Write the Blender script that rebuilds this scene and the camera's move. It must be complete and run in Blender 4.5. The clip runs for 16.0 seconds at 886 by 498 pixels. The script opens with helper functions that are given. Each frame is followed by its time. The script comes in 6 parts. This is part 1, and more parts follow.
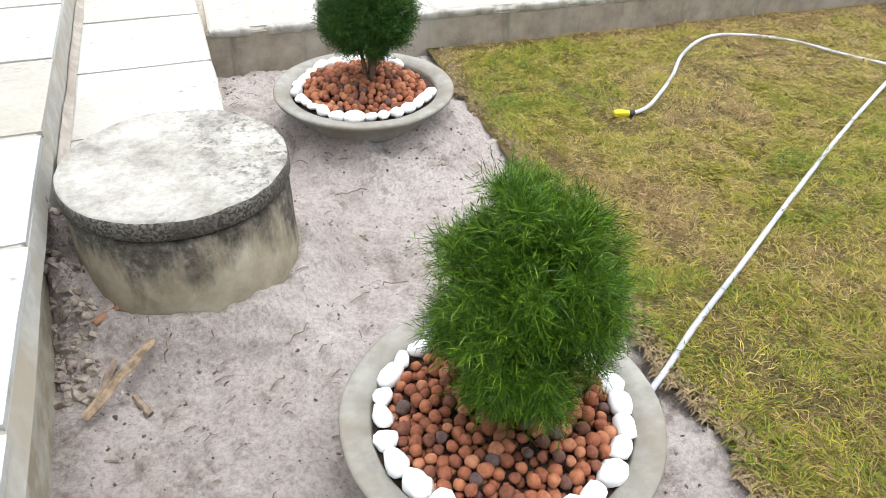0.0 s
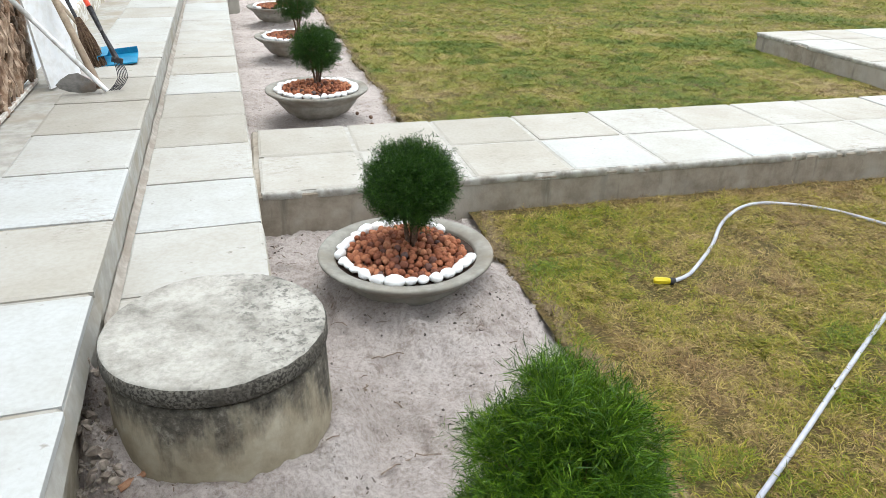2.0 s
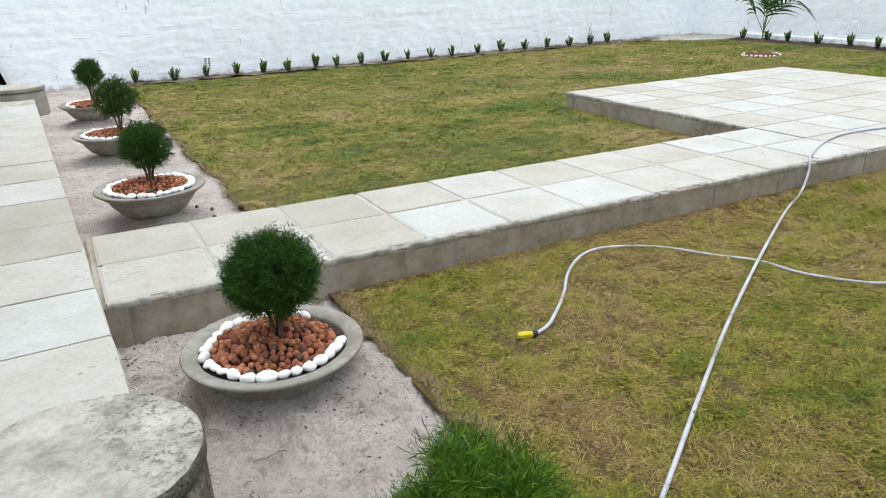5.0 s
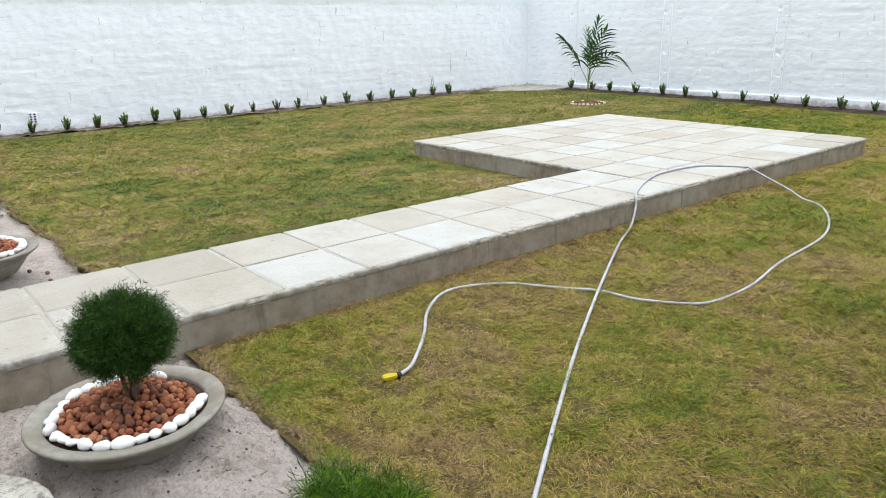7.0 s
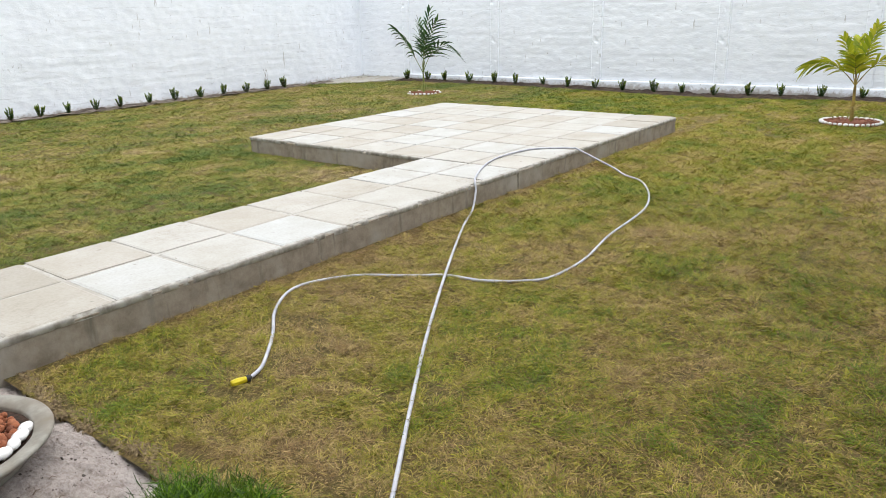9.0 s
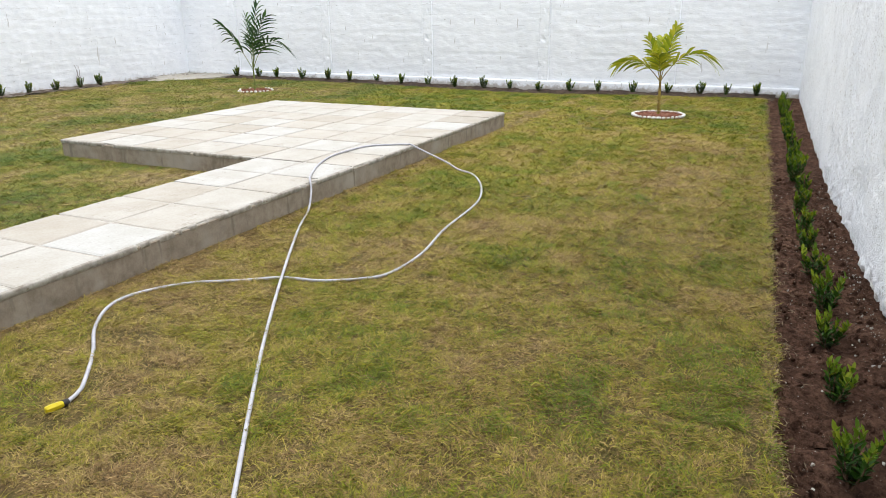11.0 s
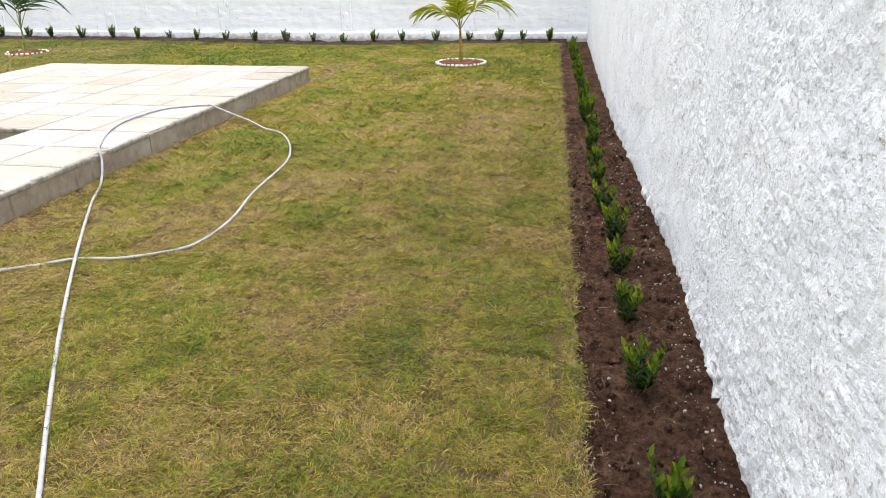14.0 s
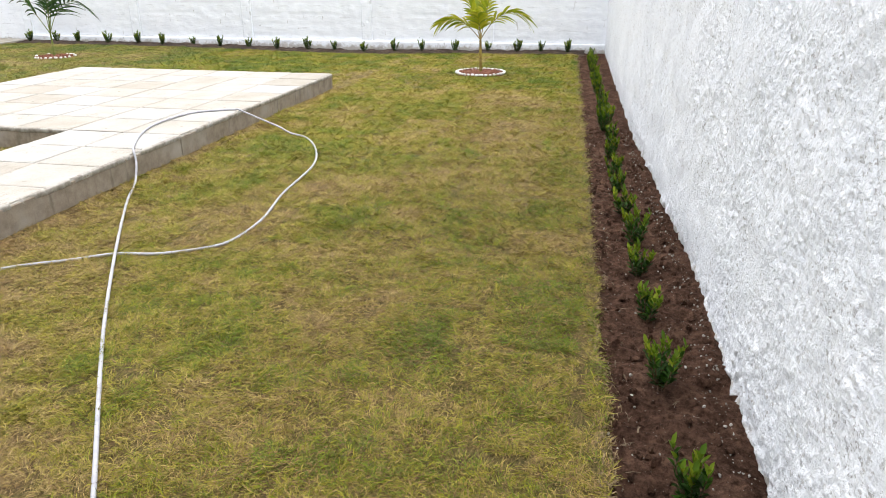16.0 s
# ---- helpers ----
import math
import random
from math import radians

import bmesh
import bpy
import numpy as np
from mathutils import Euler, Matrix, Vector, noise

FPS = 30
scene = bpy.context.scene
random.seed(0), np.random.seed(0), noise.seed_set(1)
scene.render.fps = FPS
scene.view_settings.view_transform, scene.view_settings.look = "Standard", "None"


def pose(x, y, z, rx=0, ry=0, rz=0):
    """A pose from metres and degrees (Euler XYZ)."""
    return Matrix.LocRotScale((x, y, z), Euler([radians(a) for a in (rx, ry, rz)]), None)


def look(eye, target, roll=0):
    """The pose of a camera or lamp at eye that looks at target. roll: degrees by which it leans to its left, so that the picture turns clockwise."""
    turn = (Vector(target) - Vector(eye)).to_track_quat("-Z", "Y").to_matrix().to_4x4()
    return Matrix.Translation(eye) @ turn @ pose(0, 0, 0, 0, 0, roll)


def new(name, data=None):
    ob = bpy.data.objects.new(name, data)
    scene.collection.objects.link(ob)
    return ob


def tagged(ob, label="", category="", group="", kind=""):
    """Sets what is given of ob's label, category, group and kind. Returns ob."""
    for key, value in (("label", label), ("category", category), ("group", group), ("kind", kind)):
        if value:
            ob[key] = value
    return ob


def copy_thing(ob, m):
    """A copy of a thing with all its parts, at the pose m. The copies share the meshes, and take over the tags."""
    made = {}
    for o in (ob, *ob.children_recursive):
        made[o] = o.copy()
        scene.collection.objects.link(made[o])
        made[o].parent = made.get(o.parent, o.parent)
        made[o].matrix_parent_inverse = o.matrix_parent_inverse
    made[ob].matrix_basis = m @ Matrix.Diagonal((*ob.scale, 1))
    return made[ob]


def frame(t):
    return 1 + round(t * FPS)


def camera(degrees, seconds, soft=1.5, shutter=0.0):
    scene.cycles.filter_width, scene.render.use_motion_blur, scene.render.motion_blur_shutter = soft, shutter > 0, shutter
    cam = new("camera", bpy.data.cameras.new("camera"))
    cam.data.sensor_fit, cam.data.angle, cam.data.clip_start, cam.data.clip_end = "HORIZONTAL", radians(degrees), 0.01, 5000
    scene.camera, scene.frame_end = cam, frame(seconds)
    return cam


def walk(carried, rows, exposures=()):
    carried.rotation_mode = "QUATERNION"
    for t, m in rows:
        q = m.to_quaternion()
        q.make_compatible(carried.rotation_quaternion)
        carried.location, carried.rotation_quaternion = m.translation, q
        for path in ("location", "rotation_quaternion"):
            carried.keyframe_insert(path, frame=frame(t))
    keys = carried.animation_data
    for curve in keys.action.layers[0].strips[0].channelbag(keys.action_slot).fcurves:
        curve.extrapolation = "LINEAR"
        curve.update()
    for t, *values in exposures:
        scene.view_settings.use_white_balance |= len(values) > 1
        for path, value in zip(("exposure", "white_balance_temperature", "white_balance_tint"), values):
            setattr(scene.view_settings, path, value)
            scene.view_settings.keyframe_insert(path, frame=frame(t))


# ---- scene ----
cam = camera(62.7, 16.0, 0.4)
PATH = [
    (0, (0.038, -3.192, 1.347), (0.546, -1.684, 0.136), 1.6),
    (0.5, (0.08, -3.192, 1.362), (0.568, -1.596, 0.259), 1.1),
    (1, (0.074, -3.186, 1.372), (0.523, -1.515, 0.37), 0.1),
    (1.5, (0.07, -3.171, 1.386), (0.505, -1.45, 0.465), 0.3),
    (2, (0.065, -3.16, 1.4), (0.512, -1.416, 0.527), 0.9),
    (2.5, (0.066, -3.178, 1.42), (0.511, -1.398, 0.623), 0.1),
    (3, (0.063, -3.163, 1.425), (0.508, -1.364, 0.673), -0.3),
    (3.5, (0.06, -3.171, 1.432), (0.549, -1.376, 0.698), -0.8),
    (4, (0.049, -3.165, 1.439), (0.647, -1.397, 0.721), -0.7),
    (4.5, (0.018, -3.151, 1.44), (0.733, -1.421, 0.737), -1.6),
    (5, (0.008, -3.155, 1.442), (0.867, -1.491, 0.741), -1.7),
    (7.5, (-0.049, -3.218, 1.452), (1.24, -1.797, 0.888), -1.5),
    (8, (-0.041, -3.217, 1.441), (1.331, -1.885, 0.856), -1.7),
    (10.5, (-0.007, -3.25, 1.443), (1.649, -2.312, 0.827), -1.0),
    (11, (0.003, -3.258, 1.442), (1.717, -2.441, 0.812), -0.6),
    (11.5, (0.007, -3.264, 1.44), (1.754, -2.549, 0.776), -0.7),
    (12, (0.008, -3.272, 1.434), (1.775, -2.688, 0.702), -1.2),
    (12.5, (0.002, -3.291, 1.438), (1.806, -2.807, 0.723), -1.5),
    (13, (-0.005, -3.298, 1.44), (1.801, -2.916, 0.671), -1.3),
    (13.5, (0.008, -3.304, 1.447), (1.824, -2.938, 0.694), -1.0),
    (14, (0.02, -3.317, 1.45), (1.839, -2.965, 0.696), -0.9),
    (14.5, (0.0, -3.315, 1.438), (1.784, -2.994, 0.593), -0.9),
    (15, (-0.038, -3.316, 1.441), (1.742, -3.036, 0.574), -0.8),
    (15.5, (-0.103, -3.276, 1.437), (1.665, -2.929, 0.569), -1.2),
    (16, (-0.127, -3.269, 1.46), (1.695, -2.885, 0.73), -0.2),
]
walk(cam, [(t, look(eye, target, roll)) for t, eye, target, roll in PATH],
     [(0, 1.33, 6200, 9), (1.5, 1.05, 6150, 7), (3.5, 0.78, 6150, 6), (5, 0.73, 6150, 6), (8, 0.74, 6350, 9), (11, 0.80, 6550, 11), (14.5, 1.01, 6650, 12), (16, 1.01, 6600, 12)])

# ---- world, sun and exposure ----
world = bpy.data.worlds.new("overcast_sky")
scene.world = world
world.use_nodes = True
_n, _l = world.node_tree.nodes, world.node_tree.links
_n.clear()
sky = _n.new("ShaderNodeTexSky")
sky.sky_type = 'NISHITA'
sky.sun_disc = False
sky.sun_elevation, sky.sun_rotation = radians(83), radians(90)
sky.air_density, sky.dust_density, sky.ozone_density = 1.0, 6.0, 1.0
_sat = _n.new("ShaderNodeHueSaturation")
_sat.inputs["Saturation"].default_value = 0.22
_bg = _n.new("ShaderNodeBackground")
_bg.inputs["Strength"].default_value = 0.15
_out = _n.new("ShaderNodeOutputWorld")
_cloud = _n.new("ShaderNodeMix")          # an even cloud deck over the clear sky
_cloud.data_type = 'RGBA'
_cloud.inputs[0].default_value = 0.65
_cloud.inputs[7].default_value = (8.0, 8.2, 8.5, 1)
_l.new(sky.outputs[0], _sat.inputs["Color"])
_l.new(_sat.outputs[0], _cloud.inputs[6])
_l.new(_cloud.outputs[2], _bg.inputs["Color"])
_l.new(_bg.outputs[0], _out.inputs["Surface"])

sun_data = bpy.data.lights.new("sun", 'SUN')
sun_data.energy, sun_data.angle, sun_data.color = 0.9, radians(45), (1.0, 0.97, 0.93)
sun = new("sun", sun_data)
sun.matrix_world = look((1.0, 0.0, 9.2), (0, 0, 0))

# ---- materials ----
def shader(name):
    m = bpy.data.materials.new(name)
    m.use_nodes = True
    nt = m.node_tree
    b = nt.nodes["Principled BSDF"]
    b.inputs["Specular IOR Level"].default_value = 0.2
    return m, nt.nodes, nt.links, b


def pos_node(n, l, scale=(1, 1, 1)):
    g = n.new("ShaderNodeNewGeometry")
    mp = n.new("ShaderNodeMapping")
    mp.inputs["Scale"].default_value = scale
    l.new(g.outputs["Position"], mp.inputs["Vector"])
    return mp.outputs[0]


def noise_node(n, l, vec, scale, detail=6, rough=0.6):
    t = n.new("ShaderNodeTexNoise")
    t.inputs["Scale"].default_value, t.inputs["Detail"].default_value, t.inputs["Roughness"].default_value = scale, detail, rough
    l.new(vec, t.inputs["Vector"])
    return t.outputs["Fac"]


def ramp(n, l, fac, stops):
    r = n.new("ShaderNodeValToRGB")
    while len(r.color_ramp.elements) < len(stops):
        r.color_ramp.elements.new(0.5)
    for e, (p, c) in zip(r.color_ramp.elements, stops):
        e.position = p
        e.color = (*c, 1) if len(c) == 3 else c
    l.new(fac, r.inputs[0])
    return r.outputs[0]


def mix(n, l, fac, a, b, mode='MIX'):
    m = n.new("ShaderNodeMix")
    m.data_type, m.blend_type = 'RGBA', mode
    for sock, v in ((m.inputs[0], fac), (m.inputs[6], a), (m.inputs[7], b)):
        if isinstance(v, (int, float)):
            sock.default_value = v
        elif isinstance(v, tuple):
            sock.default_value = (*v, 1)
        else:
            l.new(v, sock)
    return m.outputs[2]


def bump(n, l, b, height, strength, dist, chain=None):
    k = n.new("ShaderNodeBump")
    k.inputs["Strength"].default_value, k.inputs["Distance"].default_value = strength, dist
    l.new(height, k.inputs["Height"])
    if chain is not None:
        l.new(chain, k.inputs["Normal"])
    l.new(k.outputs[0], b.inputs["Normal"])
    return k.outputs[0]


def plain(name, c1, c2, scale=20.0, rough=0.7, grain=0.0, metal=0.0, big=2.0, bump_d=0.002, c3=None, spread=0.12):
    """Two-scale mottled surface: c1 to c2 by fine noise, toward c3 by broad noise; grain is the bump strength."""
    m, n, l, b = shader(name)
    v = pos_node(n, l)
    f = noise_node(n, l, v, scale)
    col = ramp(n, l, f, [(0.5 - spread, c1), (0.5 + spread, c2)])
    if c3:
        g = noise_node(n, l, v, big, 4)
        col = mix(n, l, ramp(n, l, g, [(0.45, (0, 0, 0)), (0.68, (1, 1, 1))]), col, c3)
    l.new(col, b.inputs["Base Color"])
    b.inputs["Roughness"].default_value = rough
    b.inputs["Metallic"].default_value = metal
    if grain:
        bump(n, l, b, noise_node(n, l, v, scale * 3, 8), grain, bump_d)
    return m


def tile_material():
    m, n, l, b = shader("paving_concrete")
    v = pos_node(n, l)
    info = n.new("ShaderNodeObjectInfo")
    rnd = info.outputs["Random"]
    base = ramp(n, l, rnd, [(0.0, (0.335, 0.316, 0.278)), (0.18, (0.375, 0.356, 0.318)), (0.4, (0.400, 0.385, 0.352)), (0.7, (0.412, 0.406, 0.382)), (1.0, (0.430, 0.437, 0.430))])
    cloud = ramp(n, l, noise_node(n, l, v, 3.5, 5), [(0.35, (0.88, 0.86, 0.82)), (0.65, (1.0, 1.0, 1.0))])
    col = mix(n, l, 1.0, base, cloud, 'MULTIPLY')
    fine = ramp(n, l, noise_node(n, l, v, 60, 6), [(0.3, (0.90, 0.89, 0.87)), (0.6, (1, 1, 1))])
    col = mix(n, l, 1.0, col, fine, 'MULTIPLY')
    spots = ramp(n, l, noise_node(n, l, v, 17, 3, 0.5), [(0.70, (0, 0, 0)), (0.75, (1, 1, 1))])
    col = mix(n, l, spots, col, (0.22, 0.20, 0.17))
    grime = mix(n, l, 1.0, ramp(n, l, noise_node(n, l, v, 2.6, 5, 0.6), [(0.52, (0, 0, 0)), (0.68, (1, 1, 1))]),
                ramp(n, l, noise_node(n, l, pos_node(n, l, (1, 2.2, 1)), 24, 8, 0.75), [(0.48, (0, 0, 0)), (0.60, (0.8, 0.8, 0.8))]), 'MULTIPLY')
    col = mix(n, l, grime, col, (0.25, 0.225, 0.185))
    l.new(col, b.inputs["Base Color"])
    b.inputs["Roughness"].default_value = 0.75
    bump(n, l, b, noise_node(n, l, v, 45, 8), 0.25, 0.003)
    return m


def side_material():
    """Rendered concrete kerb: grey-brown, damp and stained in blotches and drips."""
    m, n, l, b = shader("kerb_render")
    v = pos_node(n, l)
    col = ramp(n, l, noise_node(n, l, v, 9, 8, 0.65), [(0.3, (0.17, 0.138, 0.103)), (0.5, (0.255, 0.216, 0.168)), (0.7, (0.325, 0.287, 0.232))])
    drip = ramp(n, l, noise_node(n, l, pos_node(n, l, (6, 6, 0.8)), 2.2, 4), [(0.56, (0, 0, 0)), (0.70, (1, 1, 1))])
    col = mix(n, l, drip, col, (0.155, 0.135, 0.105))
    blot = ramp(n, l, noise_node(n, l, v, 1.7, 4), [(0.5, (0, 0, 0)), (0.72, (1, 1, 1))])
    col = mix(n, l, blot, col, (0.335, 0.31, 0.265))
    l.new(col, b.inputs["Base Color"])
    b.inputs["Roughness"].default_value = 0.85
    bump(n, l, b, noise_node(n, l, v, 60, 8), 0.4, 0.004)
    return m


def lid_material():
    """Old cast concrete: pale worn top with black lichen toward the rim and on the sides."""
    m, n, l, b = shader("weathered_concrete")
    v = pos_node(n, l)
    col = ramp(n, l, noise_node(n, l, v, 7, 12, 0.80), [(0.36, (0.185, 0.172, 0.15)), (0.47, (0.295, 0.278, 0.243)), (0.60, (0.405, 0.386, 0.345))])
    lich = noise_node(n, l, v, 42, 10, 0.75)
    sep = n.new("ShaderNodeSeparateXYZ")     # lichen has spread from the sunless rim
    l.new(v, sep.inputs[0])
    side = n.new("ShaderNodeMath")
    side.operation = 'MULTIPLY_ADD'
    l.new(sep.outputs[0], side.inputs[0])
    side.inputs[1].default_value = 1.1
    l.new(noise_node(n, l, v, 5.0, 5, 0.65), side.inputs[2])
    patch = ramp(n, l, side.outputs[0], [(0.40, (0.20, 0.20, 0.20)), (0.66, (1, 1, 1))])
    spots = ramp(n, l, lich, [(0.50, (0, 0, 0)), (0.58, (1, 1, 1))])
    f = mix(n, l, 1.0, spots, patch, 'MULTIPLY')
    col = mix(n, l, f, col, (0.105, 0.10, 0.088))
    l.new(col, b.inputs["Base Color"])
    b.inputs["Roughness"].default_value = 0.9
    bump(n, l, b, lich, 0.7, 0.005)
    return m


def ring_material():
    """Side of the old shaft ring: black algae above, buff concrete below with a ragged tide line."""
    m, n, l, b = shader("algae_concrete")
    v = pos_node(n, l)
    sep = n.new("ShaderNodeSeparateXYZ")
    l.new(v, sep.inputs[0])
    warp = noise_node(n, l, pos_node(n, l, (1, 1, 0.3)), 5, 6, 0.7)
    mad = n.new("ShaderNodeMath")
    mad.operation = 'MULTIPLY_ADD'
    l.new(warp, mad.inputs[0])
    mad.inputs[1].default_value = 0.62
    l.new(sep.outputs[2], mad.inputs[2])
    dark = ramp(n, l, noise_node(n, l, v, 30, 10, 0.75), [(0.38, (0.040, 0.035, 0.028)), (0.54, (0.10, 0.089, 0.070)), (0.66, (0.23, 0.21, 0.17))])
    buff = ramp(n, l, noise_node(n, l, v, 8, 6), [(0.3, (0.19, 0.158, 0.108)), (0.52, (0.33, 0.285, 0.205)), (0.7, (0.43, 0.385, 0.295))])
    col = mix(n, l, ramp(n, l, mad.outputs[0], [(0.50, (0, 0, 0)), (0.60, (1, 1, 1))]), buff, dark)
    l.new(col, b.inputs["Base Color"])
    b.inputs["Roughness"].default_value = 0.9
    bump(n, l, b, noise_node(n, l, v, 50, 8), 0.4, 0.004)
    return m


def wall_material(name, rough_cast):
    m, n, l, b = shader(name)
    v = pos_node(n, l)
    col = ramp(n, l, noise_node(n, l, v, 1.3, 6), [(0.35, (0.765, 0.803, 0.848) if rough_cast else (0.815, 0.848, 0.89)), (0.62, (0.835, 0.868, 0.908) if rough_cast else (0.855, 0.886, 0.928))])
    pits = ramp(n, l, noise_node(n, l, v, 42 if rough_cast else 19, 6 if rough_cast else 3, 0.7 if rough_cast else 0.5), [(0.58 if rough_cast else 0.72, (0, 0, 0)), (0.72 if rough_cast else 0.78, (1, 1, 1))])
    col = mix(n, l, pits, col, (0.66, 0.672, 0.688) if rough_cast else (0.36, 0.36, 0.35))
    if rough_cast:
        grit = ramp(n, l, noise_node(n, l, pos_node(n, l, (0.8, 1, 1)), 60, 4, 0.65), [(0.565, (0, 0, 0)), (0.62, (1, 1, 1))])
        bare = ramp(n, l, noise_node(n, l, v, 5, 4, 0.6), [(0.42, (0.25, 0.25, 0.25)), (0.62, (1, 1, 1))])
        col = mix(n, l, mix(n, l, 1.0, grit, bare, 'MULTIPLY'), col, (0.46, 0.46, 0.465))
    else:
        tick = ramp(n, l, noise_node(n, l, pos_node(n, l, (9, 9, 1.6)), 1.9, 3, 0.55), [(0.685, (0, 0, 0)), (0.72, (0.65, 0.65, 0.65))])
        col = mix(n, l, tick, col, (0.45, 0.44, 0.43))
        zz = n.new("ShaderNodeSeparateXYZ")
        l.new(v, zz.inputs[0])
        w1 = n.new("ShaderNodeMath")
        w1.operation = 'MULTIPLY_ADD'
        l.new(noise_node(n, l, v, 4, 5, 0.7), w1.inputs[0])
        w1.inputs[1].default_value = 0.10
        l.new(zz.outputs[2], w1.inputs[2])
        w2 = n.new("ShaderNodeMath")
        w2.operation = 'PINGPONG'
        l.new(w1.outputs[0], w2.inputs[0])
        w2.inputs[1].default_value = 0.0975
        line = ramp(n, l, w2.outputs[0], [(0.002, (1, 1, 1)), (0.012, (0, 0, 0))])
        gaps = ramp(n, l, noise_node(n, l, pos_node(n, l, (1, 1, 3)), 3.2, 6, 0.7), [(0.50, (0, 0, 0)), (0.60, (0.55, 0.55, 0.55))])
        col = mix(n, l, mix(n, l, 1.0, line, gaps, 'MULTIPLY'), col, (0.52, 0.53, 0.55))
        dab = ramp(n, l, noise_node(n, l, pos_node(n, l, (1, 1, 2.0)), 10, 7, 0.75), [(0.36, (0.93, 0.94, 0.95)), (0.50, (1, 1, 1))])
        col = mix(n, l, 1.0, col, dab, 'MULTIPLY')
    sep = n.new("ShaderNodeSeparateXYZ")
    l.new(v, sep.inputs[0])
    mad = n.new("ShaderNodeMath")
    mad.operation = 'MULTIPLY_ADD'
    l.new(noise_node(n, l, v, 11, 8, 0.7), mad.inputs[0])
    mad.inputs[1].default_value = -0.34
    l.new(sep.outputs[2], mad.inputs[2])
    k = n.new("ShaderNodeMapRange")
    k.inputs["From Min"].default_value, k.inputs["From Max"].default_value = (-0.23, -0.17) if rough_cast else (-0.17, -0.10)
    k.inputs["To Min"].default_value, k.inputs["To Max"].default_value = 0.75, 0.0
    l.new(mad.outputs[0], k.inputs["Value"])
    col = mix(n, l, k.outputs[0], col, (0.34, 0.30, 0.25))
    l.new(col, b.inputs["Base Color"])
    b.inputs["Roughness"].default_value = 0.9
    if rough_cast:
        a = bump(n, l, b, noise_node(n, l, pos_node(n, l, (0.9, 1, 1)), 70, 4, 0.62), 1.0, 0.012)
        bump(n, l, b, noise_node(n, l, v, 210, 3, 0.6), 0.6, 0.004, a)
    else:
        a = bump(n, l, b, noise_node(n, l, pos_node(n, l, (0.6, 0.6, 1.5)), 6, 5, 0.58), 0.42, 0.032)
        bump(n, l, b, noise_node(n, l, v, 40, 4), 0.25, 0.003, a)
    return m


def sand_material():
    m, n, l, b = shader("grey_sand")
    b.inputs["Specular IOR Level"].default_value = 0.08
    v = pos_node(n, l)
    col = ramp(n, l, noise_node(n, l, v, 2.2, 6, 0.6), [(0.33, (0.43, 0.378, 0.346)), (0.5, (0.53, 0.472, 0.438)), (0.68, (0.60, 0.545, 0.512))])
    fine = ramp(n, l, noise_node(n, l, v, 80, 6, 0.75), [(0.36, (0.70, 0.67, 0.65)), (0.56, (1.02, 1.02, 1.02))])
    col = mix(n, l, 1.0, col, fine, 'MULTIPLY')
    # mottling painted in to strengthen the weak shading of the relief
    mid = ramp(n, l, noise_node(n, l, v, 13, 7, 0.72), [(0.33, (0.62, 0.575, 0.545)), (0.46, (0.95, 0.94, 0.93)), (0.72, (1.0, 1.0, 1.0))])
    col = mix(n, l, 1.0, col, mid, 'MULTIPLY')
    crumbs = ramp(n, l, noise_node(n, l, v, 45, 2, 0.5), [(0.65, (0, 0, 0)), (0.70, (1, 1, 1))])
    zone = ramp(n, l, noise_node(n, l, v, 3.5, 3), [(0.45, (0, 0, 0)), (0.6, (1, 1, 1))])
    col = mix(n, l, mix(n, l, 1.0, crumbs, zone, 'MULTIPLY'), col, (0.10, 0.075, 0.06))
    l.new(col, b.inputs["Base Color"])
    b.inputs["Roughness"].default_value = 0.95
    a = bump(n, l, b, noise_node(n, l, v, 18, 8, 0.75), 1.0, 0.040)
    bump(n, l, b, noise_node(n, l, v, 260, 4), 0.5, 0.003, a)
    return m


def soil_material():
    m, n, l, b = shader("dark_soil")
    b.inputs["Specular IOR Level"].default_value = 0.04
    v = pos_node(n, l)
    col = ramp(n, l, noise_node(n, l, v, 5, 8, 0.7), [(0.32, (0.046, 0.026, 0.018)), (0.52, (0.098, 0.056, 0.039)), (0.72, (0.165, 0.100, 0.070))])
    col = mix(n, l, 1.0, col, ramp(n, l, noise_node(n, l, v, 34, 6, 0.75), [(0.36, (0.35, 0.33, 0.32)), (0.62, (1.35, 1.32, 1.3))]), 'MULTIPLY')
    bits = ramp(n, l, noise_node(n, l, v, 75, 2, 0.5), [(0.69, (0, 0, 0)), (0.74, (1, 1, 1))])
    col = mix(n, l, bits, col, (0.22, 0.18, 0.145))
    l.new(col, b.inputs["Base Color"])
    b.inputs["Roughness"].default_value = 0.95
    bump(n, l, b, noise_node(n, l, v, 30, 10, 0.75), 1.0, 0.04)
    return m


